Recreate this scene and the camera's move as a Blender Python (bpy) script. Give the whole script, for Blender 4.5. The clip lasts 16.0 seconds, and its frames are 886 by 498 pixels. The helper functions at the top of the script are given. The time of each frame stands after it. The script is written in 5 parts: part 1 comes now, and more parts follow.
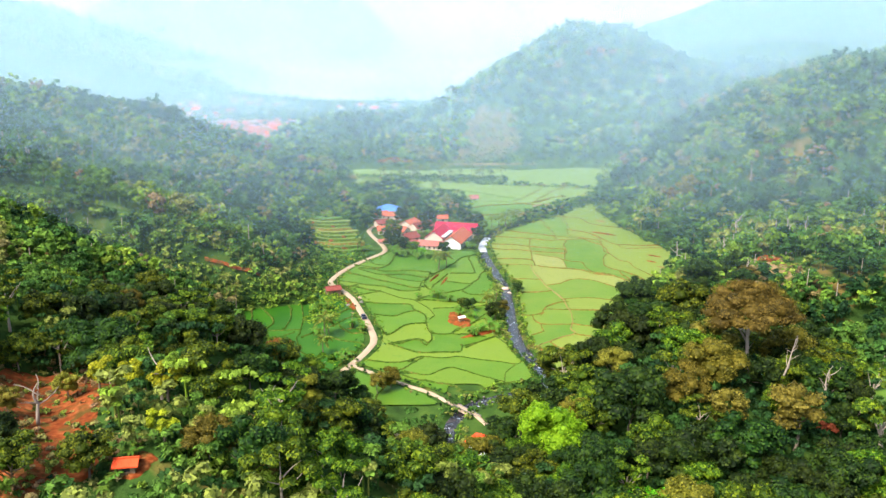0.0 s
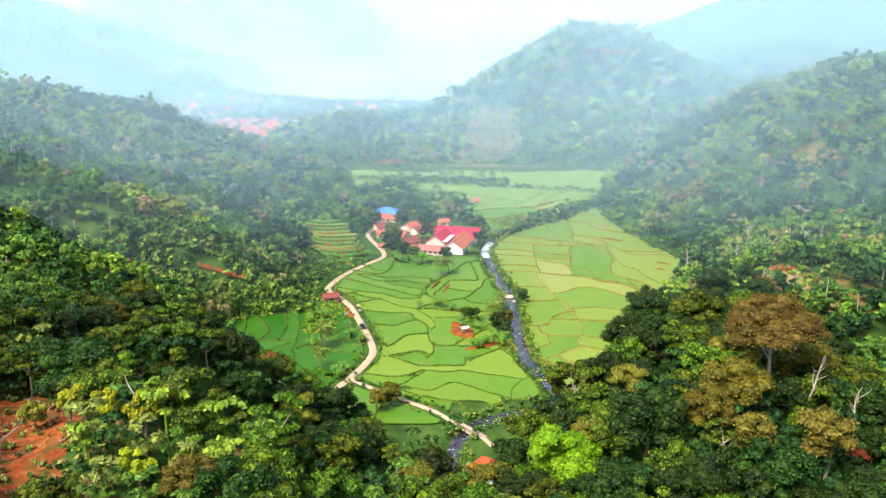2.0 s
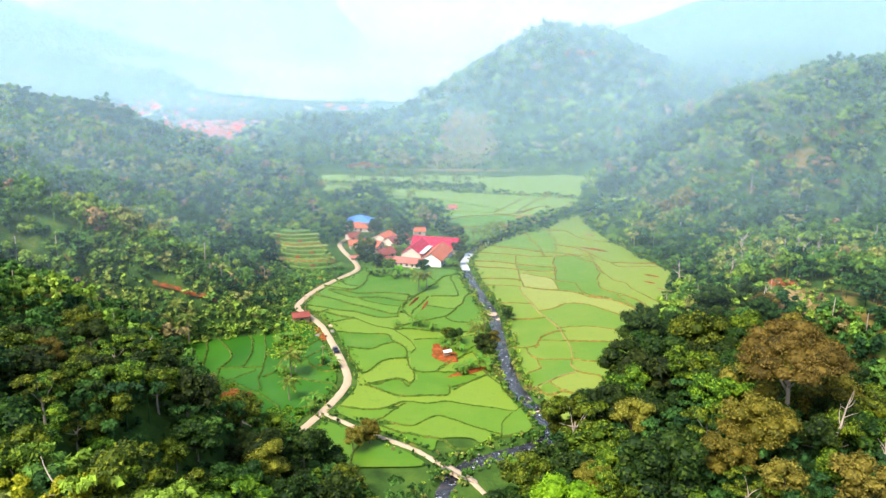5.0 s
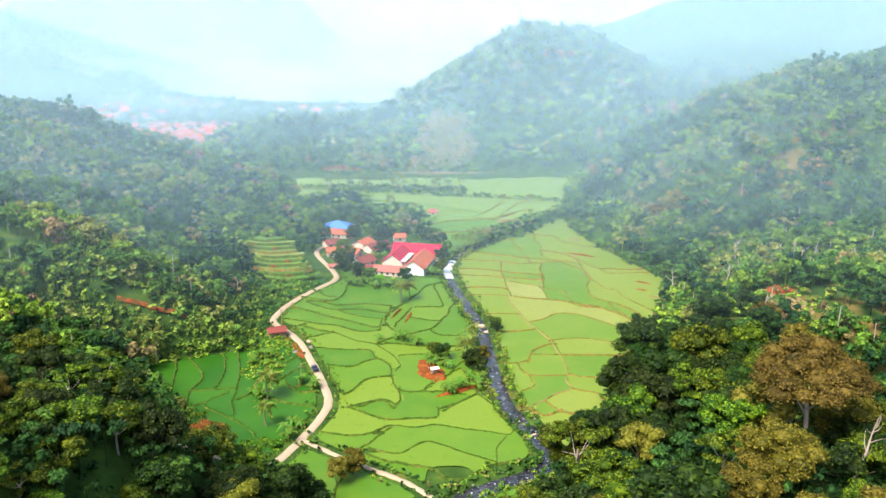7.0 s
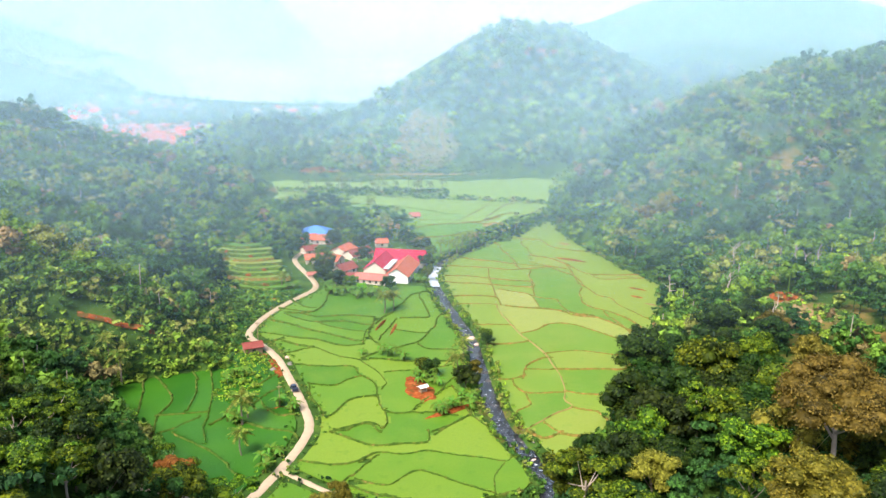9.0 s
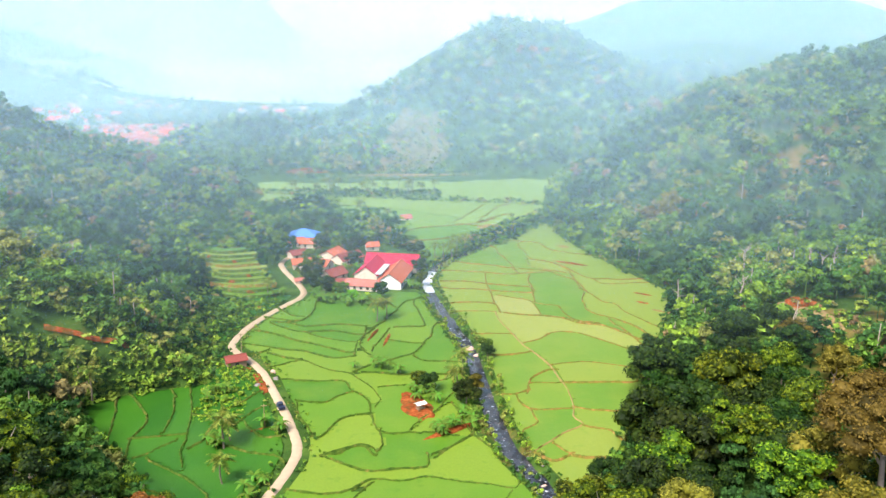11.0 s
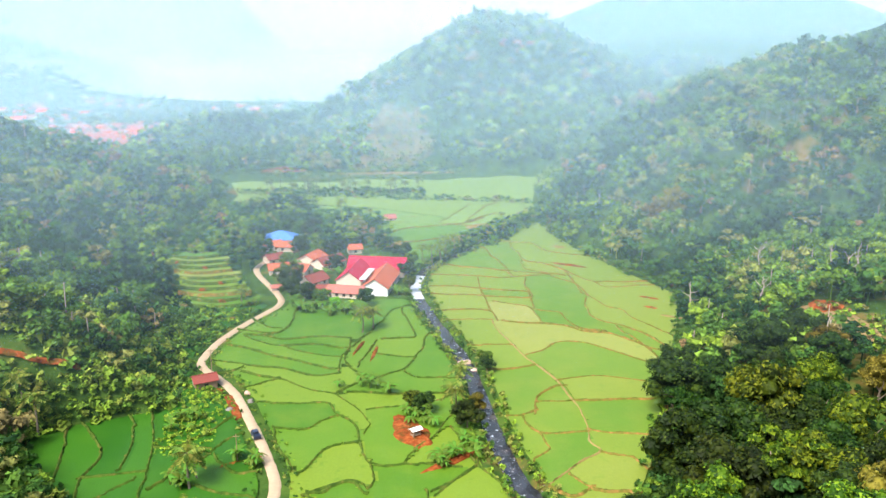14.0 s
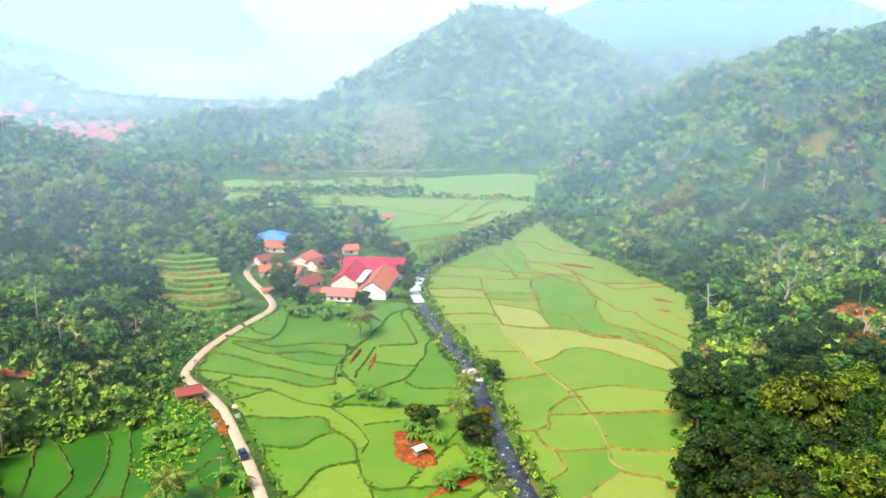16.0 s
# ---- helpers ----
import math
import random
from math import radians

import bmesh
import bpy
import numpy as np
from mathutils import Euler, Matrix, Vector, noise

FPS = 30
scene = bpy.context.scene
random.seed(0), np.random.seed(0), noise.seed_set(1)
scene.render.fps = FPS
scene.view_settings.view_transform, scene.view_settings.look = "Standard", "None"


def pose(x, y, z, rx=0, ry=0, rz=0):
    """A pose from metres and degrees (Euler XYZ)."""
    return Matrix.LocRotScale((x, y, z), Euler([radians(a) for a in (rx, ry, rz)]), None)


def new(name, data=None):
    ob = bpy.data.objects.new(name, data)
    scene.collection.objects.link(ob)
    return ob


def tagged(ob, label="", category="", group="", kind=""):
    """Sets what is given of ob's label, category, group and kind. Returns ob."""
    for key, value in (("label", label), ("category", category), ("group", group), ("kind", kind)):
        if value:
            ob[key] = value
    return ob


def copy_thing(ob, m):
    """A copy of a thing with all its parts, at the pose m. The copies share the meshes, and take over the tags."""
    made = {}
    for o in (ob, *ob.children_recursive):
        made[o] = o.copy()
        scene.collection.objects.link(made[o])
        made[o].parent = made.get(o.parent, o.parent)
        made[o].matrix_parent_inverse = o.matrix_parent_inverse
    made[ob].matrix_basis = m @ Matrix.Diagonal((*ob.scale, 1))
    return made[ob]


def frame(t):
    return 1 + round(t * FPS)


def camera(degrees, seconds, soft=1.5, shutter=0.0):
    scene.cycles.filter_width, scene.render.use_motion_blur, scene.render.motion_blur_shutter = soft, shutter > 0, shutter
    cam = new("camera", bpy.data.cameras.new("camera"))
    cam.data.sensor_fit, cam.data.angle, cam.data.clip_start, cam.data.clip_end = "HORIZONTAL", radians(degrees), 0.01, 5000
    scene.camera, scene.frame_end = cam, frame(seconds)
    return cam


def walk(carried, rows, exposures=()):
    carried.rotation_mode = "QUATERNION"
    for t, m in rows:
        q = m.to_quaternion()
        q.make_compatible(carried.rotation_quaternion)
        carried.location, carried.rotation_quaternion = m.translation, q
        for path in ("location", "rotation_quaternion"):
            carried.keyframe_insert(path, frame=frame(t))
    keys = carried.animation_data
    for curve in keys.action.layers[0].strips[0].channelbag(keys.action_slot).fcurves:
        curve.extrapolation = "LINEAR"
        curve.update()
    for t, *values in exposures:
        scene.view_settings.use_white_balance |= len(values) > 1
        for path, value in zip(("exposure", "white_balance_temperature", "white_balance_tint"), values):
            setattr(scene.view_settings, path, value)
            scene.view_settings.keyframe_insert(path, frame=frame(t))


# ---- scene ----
cam = camera(57.59, 16.0, soft=1.5)
# seconds, place in metres, yaw, pitch and roll in degrees
PATH = [
    (0, 1.76, -12.29, 93.59, 0.19, -14.22, -0.38),
    (0.5, 1.35, -9.36, 93.42, 0.19, -14.25, -0.27),
    (1, 0.92, -6.35, 93.27, 0.22, -14.26, -0.19),
    (1.5, 0.47, -3.24, 93.16, 0.21, -14.25, -0.07),
    (2, -0.00, -0.00, 93.06, 0.02, -14.24, 0.06),
    (2.5, -0.51, 3.38, 93.00, -0.32, -14.22, 0.19),
    (3, -1.05, 6.88, 92.98, -0.67, -14.24, 0.27),
    (3.5, -1.61, 10.51, 92.95, -1.00, -14.24, 0.35),
    (4, -2.19, 14.24, 92.85, -1.33, -14.21, 0.43),
    (6.5, -5.34, 33.26, 91.72, -3.72, -14.11, 0.36),
    (7, -5.93, 37.16, 91.46, -4.08, -14.09, 0.38),
    (7.5, -6.46, 41.14, 91.17, -4.48, -14.09, 0.37),
    (8, -6.92, 45.20, 90.81, -5.04, -14.08, 0.35),
    (8.5, -7.32, 49.30, 90.36, -5.49, -14.06, 0.32),
    (9, -7.66, 53.42, 89.76, -5.71, -14.04, 0.35),
    (11.5, -8.78, 73.65, 86.01, -6.85, -13.93, 0.23),
    (12, -9.01, 77.65, 85.23, -7.13, -13.92, 0.19),
    (12.5, -9.22, 81.60, 84.43, -7.41, -13.94, 0.13),
    (13, -9.42, 85.54, 83.63, -7.71, -13.95, 0.06),
    (13.5, -9.59, 89.44, 82.81, -7.95, -13.96, 0.04),
    (14, -9.72, 93.30, 81.97, -8.16, -13.97, 0.01),
    (14.5, -9.80, 97.12, 81.10, -8.33, -13.98, 0.01),
    (15, -9.84, 100.93, 80.22, -8.48, -13.98, 0.00),
    (15.5, -9.82, 104.74, 79.32, -8.55, -13.98, -0.04),
    (16, -9.78, 108.58, 78.43, -8.57, -13.99, -0.00),
]
walk(cam, [(t, pose(x, y, z, 0, 0, yaw) @ pose(0, 0, 0, 90 + pitch, 0, 0) @ pose(0, 0, 0, 0, 0, roll)) for t, x, y, z, yaw, pitch, roll in PATH])

# ---- light ----
world = bpy.data.worlds.new("world")
scene.world = world
world.use_nodes = True
wn = world.node_tree
sky = wn.nodes.new("ShaderNodeTexSky")
sky.sky_type = "NISHITA"
sky.sun_disc = False
SUN_ELEVATION, SUN_AZIMUTH = radians(52), radians(222)
sky.sun_elevation, sky.sun_rotation = SUN_ELEVATION, SUN_AZIMUTH
sky.air_density, sky.dust_density, sky.ozone_density = 1.0, 2.0, 1.0
wn.links.new(sky.outputs[0], wn.nodes["Background"].inputs[0])
wn.nodes["Background"].inputs[1].default_value = 0.14
sun = new("sun", bpy.data.lights.new("sun", "SUN"))
sun.data.energy, sun.data.angle, sun.data.color = 4.4, radians(28), (1.0, 0.955, 0.87)
way = Vector((math.sin(SUN_AZIMUTH) * math.cos(SUN_ELEVATION), math.cos(SUN_AZIMUTH) * math.cos(SUN_ELEVATION), math.sin(SUN_ELEVATION)))
sun.matrix_world = Matrix.Translation(way * 400) @ way.to_track_quat("Z", "Y").to_matrix().to_4x4()
scene.view_settings.exposure = 0.88
scene.cycles.transparent_max_bounces = 40
rng = np.random.default_rng(7)


# ---- materials ----
class Nodes:
    """A material's node tree with short calls."""

    def __init__(self, name, roughness=0.8, specular=0.3):
        self.mat = bpy.data.materials.new(name)
        self.mat.use_nodes = True
        self.tree = self.mat.node_tree
        self.bsdf = self.tree.nodes["Principled BSDF"]
        self.bsdf.inputs["Roughness"].default_value = roughness
        self.bsdf.inputs["Specular IOR Level"].default_value = specular

    def add(self, kind, **inputs):
        n = self.tree.nodes.new(kind)
        for k, v in inputs.items():
            self.put(n.inputs[k.replace("_", " ")], v)
        return n

    def put(self, socket, v):
        if isinstance(v, bpy.types.NodeSocket):
            self.tree.links.new(v, socket)
        else:
            socket.default_value = v

    def place(self):
        return self.add("ShaderNodeNewGeometry").outputs["Position"]

    def noise(self, scale, detail=4, vector=None):
        n = self.add("ShaderNodeTexNoise", Scale=scale, Detail=detail)
        self.put(n.inputs["Vector"], vector if vector is not None else self.place())
        return n.outputs["Fac"]

    def ramp(self, fac, *stops):
        n = self.add("ShaderNodeValToRGB", Fac=fac)
        e = n.color_ramp.elements
        while len(e) < len(stops):
            e.new(0.5)
        for el, (at, c) in zip(e, stops):
            el.position, el.color = at, (*c, 1)
        return n.outputs["Color"]

    def mix(self, fac, a, b, mode="MIX"):
        n = self.tree.nodes.new("ShaderNodeMix")
        n.data_type, n.blend_type = "RGBA", mode
        for s, v in ((n.inputs[0], fac), (n.inputs[6], a), (n.inputs[7], b)):
            self.put(s, (*v, 1) if isinstance(v, tuple) and len(v) == 3 else v)
        return n.outputs[2]

    def math(self, op, a, b=0.0, clamp=False):
        n = self.tree.nodes.new("ShaderNodeMath")
        n.operation, n.use_clamp = op, clamp
        self.put(n.inputs[0], a)
        self.put(n.inputs[1], b)
        return n.outputs[0]

    def colour(self, c):
        self.put(self.bsdf.inputs["Base Color"], c)
        return self

    def bump(self, height, strength=0.5, distance=0.1):
        n = self.add("ShaderNodeBump", Height=height, Strength=strength, Distance=distance)
        self.put(self.bsdf.inputs["Normal"], n.outputs[0])
        return self

    def sheer(self, colour, share):
        """Lets a share of the light through, as leaves do."""
        t = self.add("ShaderNodeBsdfTranslucent", Color=colour)
        m = self.add("ShaderNodeMixShader", Fac=share)
        self.tree.links.new(self.bsdf.outputs[0], m.inputs[1])
        self.tree.links.new(t.outputs[0], m.inputs[2])
        self.tree.links.new(m.outputs[0], self.tree.nodes["Material Output"].inputs[0])
        return self


def leaf_material(name, dark, mid, light):
    n = Nodes(name, 0.65, 0.2)
    geo = n.add("ShaderNodeNewGeometry").outputs["Random Per Island"]
    ob = n.add("ShaderNodeObjectInfo").outputs["Random"]
    c = n.ramp(geo, (0.0, dark), (0.55, mid), (1.0, light))
    hue = n.add("ShaderNodeHueSaturation", Color=c, Hue=n.math("ADD", n.math("MULTIPLY", ob, 0.06), 0.468), Saturation=1.0, Value=n.math("ADD", n.math("MULTIPLY", ob, 0.6), 0.7))
    n.colour(hue.outputs[0])
    return n.sheer(hue.outputs[0], 0.25).mat


LEAF = {
    "green": leaf_material("leaf_green", (0.0112, 0.0311, 0.00237), (0.0598, 0.112, 0.00414), (0.211, 0.274, 0.00947)),
    "deep": leaf_material("leaf_deep_green", (0.0044, 0.0146, 0.00222), (0.0151, 0.0394, 0.00333), (0.0535, 0.0928, 0.00555)),
    "lime": leaf_material("leaf_lime", (0.074, 0.222, 0.00296), (0.1554, 0.3848, 0.00592), (0.2664, 0.518, 0.0148)),
    "olive": leaf_material("leaf_olive", (0.0518, 0.0555, 0.00444), (0.1406, 0.1295, 0.00888), (0.2664, 0.2294, 0.0222)),
    "bronze": leaf_material("leaf_bronze", (0.0555, 0.05032, 0.00666), (0.1554, 0.1317, 0.01332), (0.296, 0.2442, 0.0333)),
    "yellow": leaf_material("leaf_yellow", (0.12, 0.18, 0.005), (0.33, 0.42, 0.010), (0.62, 0.68, 0.03)),
    "rust": leaf_material("leaf_rust", (0.1036, 0.0222, 0.0074), (0.222, 0.0518, 0.01332), (0.3108, 0.0962, 0.0296)),
    "banana": leaf_material("leaf_banana", (0.0333, 0.105, 0.00666), (0.0888, 0.189, 0.0167), (0.211, 0.305, 0.0555)),
    "palm": leaf_material("leaf_palm", (0.037, 0.074, 0.0074), (0.1036, 0.148, 0.0148), (0.222, 0.2368, 0.037)),
}


def forest_material(name, stops):
    """Leaves of a whole wood: each tree has its own tint, each leaf its own shade."""
    n = Nodes(name, 0.7, 0.15)
    tint = n.add("ShaderNodeAttribute")
    tint.attribute_name = "tree_tint"
    geo = n.add("ShaderNodeNewGeometry").outputs["Random Per Island"]
    c = n.ramp(tint.outputs["Fac"], *stops)
    c = n.mix(1.0, c, n.ramp(geo, (0.0, (0.40, 0.42, 0.45)), (0.6, (1.0, 1.0, 1.0)), (1.0, (1.7, 1.65, 1.5))), "MULTIPLY")
    n.colour(c)
    return n.sheer(c, 0.2).mat


WOOD_TINTS = ((0.0, (0.014, 0.048, 0.014)), (0.3, (0.047, 0.122, 0.020)), (0.55, (0.105, 0.200, 0.024)), (0.78, (0.22, 0.33, 0.028)), (0.88, (0.21, 0.20, 0.06)), (1.0, (0.27, 0.15, 0.08)))
FOREST = forest_material("leaf_wood", WOOD_TINTS)


def plain(name, dark, light, scale=1.0, roughness=0.85, bump=0.4, big=0.08, specular=0.2):
    """A dull surface with fine grain and large stains."""
    n = Nodes(name, roughness, specular)
    fine, large = n.noise(scale, 6), n.noise(big, 3)
    c = n.mix(n.math("ADD", n.math("MULTIPLY", fine, 0.6), n.math("MULTIPLY", large, 0.5), True), dark, light)
    return n.colour(c).bump(fine, bump, 0.1).mat


BARK = plain("bark", (0.09, 0.065, 0.045), (0.30, 0.24, 0.18), 3.0)
PALE_BARK = plain("pale_bark", (0.22, 0.165, 0.12), (0.50, 0.41, 0.34), 2.0)
DIRT = plain("road_dirt", (0.30, 0.21, 0.13), (0.50, 0.375, 0.26), 0.9, 0.9, 0.3, 0.05)


def clay_material():
    """Red clay, damp and dry, with weeds growing over it."""
    n = Nodes("red_clay", 0.95, 0.1)
    fine, mid, weeds = n.noise(1.3, 6), n.noise(0.22, 5), n.noise(0.5, 4)
    c = n.ramp(n.math("ADD", n.math("MULTIPLY", fine, 0.5), n.math("MULTIPLY", mid, 0.5)), (0.3, (0.085, 0.016, 0.005)), (0.5, (0.23, 0.052, 0.013)), (0.7, (0.42, 0.14, 0.045)))
    c = n.mix(n.ramp(weeds, (0.47, (0, 0, 0)), (0.62, (0.8, 0.8, 0.8))), c, (0.055, 0.055, 0.012))
    return n.colour(c).bump(fine, 0.9, 0.2).mat


CLAY = clay_material()
SLOPE = plain("planted_slope", (0.04, 0.09, 0.03), (0.25, 0.15, 0.08), 0.4, 0.95, 0.8, 0.12)
BROWN = plain("dry_brown_soil", (0.14, 0.1, 0.035), (0.34, 0.22, 0.1), 0.8, 0.95, 0.6, 0.15)
STONE = plain("river_stone", (0.10, 0.085, 0.075), (0.32, 0.28, 0.26), 1.5, 0.8, 0.6, 0.3)
ROCK = plain("pink_rock", (0.40, 0.24, 0.18), (0.70, 0.48, 0.40), 0.8, 0.85, 0.6, 0.3)
WHITEWASH = plain("whitewash", (0.66, 0.63, 0.58), (0.86, 0.84, 0.80), 0.8, 0.85, 0.2, 0.2)
CREAM = plain("cream_plaster", (0.55, 0.42, 0.32), (0.78, 0.64, 0.52), 0.8, 0.85, 0.2, 0.2)
TIMBER = plain("timber", (0.16, 0.10, 0.06), (0.36, 0.25, 0.16), 2.0)
DARK = plain("dark_opening", (0.02, 0.02, 0.02), (0.06, 0.055, 0.05), 2.0)
METAL = plain("grey_sheet_metal", (0.35, 0.36, 0.37), (0.62, 0.62, 0.62), 1.0, 0.5, 0.2)


def roof_material(name, dark, light):
    n = Nodes(name, 0.75, 0.25)
    wave = n.add("ShaderNodeTexWave", Scale=1.6, Distortion=0.6)
    n.put(wave.inputs["Vector"], n.add("ShaderNodeTexCoord").outputs["Object"])
    stain = n.noise(0.35, 5)
    c = n.mix(n.math("ADD", n.math("MULTIPLY", wave.outputs["Fac"], 0.35), n.math("MULTIPLY", stain, 0.7), True), dark, light)
    return n.colour(c).bump(wave.outputs["Fac"], 0.5, 0.08).mat


ROOF = {
    "crimson": roof_material("crimson_roof", (0.34, 0.006, 0.030), (0.54, 0.015, 0.062)),
    "orange": roof_material("orange_tile_roof", (0.36, 0.075, 0.035), (0.60, 0.165, 0.085)),
    "maroon": roof_material("maroon_tile_roof", (0.15, 0.030, 0.024), (0.32, 0.075, 0.055)),
    "blue": roof_material("blue_sheet_roof", (0.06, 0.17, 0.50), (0.13, 0.30, 0.72)),
    "pink": roof_material("faded_red_roof", (0.30, 0.085, 0.06), (0.52, 0.19, 0.15)),
    "scarlet": roof_material("scarlet_sheet_roof", (0.62, 0.05, 0.012), (0.85, 0.11, 0.03)),
}


def ground_material():
    n = Nodes("forest_floor_and_grass", 0.95, 0.1)
    big, mid, fine = n.noise(0.012, 4), n.noise(0.16, 8), n.noise(1.4, 6)
    c = n.ramp(mid, (0.25, (0.018, 0.04, 0.009)), (0.5, (0.04, 0.085, 0.014)), (0.75, (0.085, 0.14, 0.02)))
    clay = n.ramp(n.math("ADD", n.math("MULTIPLY", big, 0.6), n.math("MULTIPLY", mid, 0.4)), (0.56, (0, 0, 0)), (0.62, (1, 1, 1)))
    c = n.mix(n.math("MULTIPLY", clay, 0.6), c, (0.20, 0.10, 0.035))
    return n.colour(c).bump(fine, 0.8, 0.3).mat


def paddy_material(name, a, b, c1, d):
    """Young rice over wet soil: each plot has its own green, with thin spots and yellowed patches."""
    n = Nodes(name, 0.6, 0.2)
    ob = n.add("ShaderNodeObjectInfo").outputs["Random"]
    pos = n.place()
    c = n.ramp(ob, (0.0, a), (0.55, b), (0.92, c1), (1.0, d))
    patch, fine, stains = n.noise(0.10, 6), n.noise(2.2, 8), n.noise(0.35, 5)
    c = n.mix(n.ramp(patch, (0.45, (0, 0, 0)), (0.75, (0.5, 0.5, 0.5))), c, c1)
    c = n.mix(n.ramp(stains, (0.60, (0, 0, 0)), (0.78, (0.5, 0.5, 0.5))), c, a)
    c = n.mix(n.math("MULTIPLY", fine, 0.35), c, tuple(v * 0.5 for v in a))
    return n.colour(c).bump(fine, 0.5, 0.12).mat


def wet_material():
    n = Nodes("river_water", 0.25, 0.35)
    c = n.ramp(n.noise(0.25, 5), (0.35, (0.012, 0.012, 0.016)), (0.6, (0.032, 0.032, 0.042)), (0.72, (0.08, 0.06, 0.055)))
    foam = n.ramp(n.noise(1.1, 6), (0.64, (0, 0, 0)), (0.70, (1, 1, 1)))
    n.put(n.bsdf.inputs["Roughness"], n.math("ADD", n.math("MULTIPLY", foam, 0.5), 0.25))
    return n.colour(n.mix(foam, c, (0.62, 0.64, 0.70))).bump(n.noise(1.4, 5), 0.6, 0.15).mat


def bund_material(name, *stops):
    n = Nodes(name, 0.95, 0.1)
    c = n.ramp(n.noise(0.8, 5), *stops)
    return n.colour(c).bump(n.noise(2.5, 4), 0.8, 0.15).mat


GROUND, WATER = ground_material(), wet_material()
FOAM = plain("white_water", (0.10, 0.11, 0.13), (0.85, 0.87, 0.90), 1.2, 0.6, 0.8, 0.9)
RICE = {
    "fresh": paddy_material("young_rice", (0.0497, 0.149, 0.00592), (0.0953, 0.199, 0.0107), (0.166, 0.243, 0.0189), (0.315, 0.283, 0.0533)),
    "deep": paddy_material("deep_green_rice", (0.0185, 0.0955, 0.00333), (0.0314, 0.127, 0.00555), (0.0573, 0.159, 0.00777), (0.102, 0.185, 0.0111)),
    "yellow": paddy_material("ripening_rice", (0.0888, 0.192, 0.0147), (0.148, 0.229, 0.0226), (0.222, 0.259, 0.04), (0.37, 0.326, 0.133)),
    "far": paddy_material("far_rice", (0.0962, 0.2072, 0.0185), (0.1406, 0.2442, 0.0296), (0.2072, 0.2738, 0.0444), (0.2812, 0.296, 0.074)),
}
BANK = bund_material("grassy_mud_bank", (0.3, (0.072, 0.088, 0.012)), (0.5, (0.144, 0.12, 0.024)), (0.62, (0.24, 0.136, 0.04)), (0.8, (0.352, 0.2, 0.072)))
GREEN_BANK = bund_material("weedy_bank", (0.35, (0.028, 0.06, 0.008)), (0.52, (0.056, 0.096, 0.012)), (0.66, (0.112, 0.112, 0.024)), (0.78, (0.272, 0.152, 0.056)))
PATH_EARTH = plain("trodden_path", (0.15, 0.11, 0.035), (0.30, 0.21, 0.08), 0.8)


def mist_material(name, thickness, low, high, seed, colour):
    """A flat sheet standing in for mist haze: lets most light through and scatters the rest; it fades out towards the
    height low.
    """
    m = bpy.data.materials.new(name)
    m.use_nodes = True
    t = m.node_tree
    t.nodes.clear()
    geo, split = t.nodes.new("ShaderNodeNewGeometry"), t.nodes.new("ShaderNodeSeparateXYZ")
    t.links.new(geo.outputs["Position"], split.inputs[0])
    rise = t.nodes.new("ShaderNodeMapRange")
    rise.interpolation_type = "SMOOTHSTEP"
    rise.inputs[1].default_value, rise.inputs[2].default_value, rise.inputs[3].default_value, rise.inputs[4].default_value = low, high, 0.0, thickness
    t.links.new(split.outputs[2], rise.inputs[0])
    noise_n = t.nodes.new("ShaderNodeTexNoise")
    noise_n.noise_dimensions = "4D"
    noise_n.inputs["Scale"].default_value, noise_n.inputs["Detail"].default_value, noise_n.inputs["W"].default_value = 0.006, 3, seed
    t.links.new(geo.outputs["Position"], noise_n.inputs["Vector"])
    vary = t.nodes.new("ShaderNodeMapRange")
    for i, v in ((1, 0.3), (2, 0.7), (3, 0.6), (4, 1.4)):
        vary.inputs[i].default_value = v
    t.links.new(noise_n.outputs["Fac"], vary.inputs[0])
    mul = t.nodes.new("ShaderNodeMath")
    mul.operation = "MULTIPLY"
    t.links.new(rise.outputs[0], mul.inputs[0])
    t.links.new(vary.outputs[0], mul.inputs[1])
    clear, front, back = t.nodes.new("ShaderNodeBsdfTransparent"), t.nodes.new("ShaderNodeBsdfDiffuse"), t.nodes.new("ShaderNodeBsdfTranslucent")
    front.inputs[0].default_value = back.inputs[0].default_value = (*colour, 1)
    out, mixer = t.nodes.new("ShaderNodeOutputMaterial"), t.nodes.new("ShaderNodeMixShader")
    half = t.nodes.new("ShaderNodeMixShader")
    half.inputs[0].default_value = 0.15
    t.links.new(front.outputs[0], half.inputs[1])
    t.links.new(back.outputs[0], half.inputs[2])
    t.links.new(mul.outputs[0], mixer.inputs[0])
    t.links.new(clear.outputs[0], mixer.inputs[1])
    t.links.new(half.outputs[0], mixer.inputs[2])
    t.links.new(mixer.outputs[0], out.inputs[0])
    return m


# ---- mesh helpers ----
def raw_mesh(name, verts, faces, material=None, tint=None):
    """A mesh from arrays of places and of faces with one count of corners."""
    me = bpy.data.meshes.new(name)
    verts, faces = np.asarray(verts, np.float32), np.asarray(faces, np.int32)
    n, k = faces.shape
    me.vertices.add(len(verts))
    me.vertices.foreach_set("co", verts.ravel())
    me.loops.add(n * k)
    me.loops.foreach_set("vertex_index", faces.ravel())
    me.polygons.add(n)
    me.polygons.foreach_set("loop_start", np.arange(0, n * k, k, dtype=np.int32))
    me.update(calc_edges=True)
    if tint is not None:
        me.attributes.new("tree_tint", "FLOAT", "POINT").data.foreach_set("value", np.asarray(tint, np.float32))
    if material:
        me.materials.append(material)
    return me


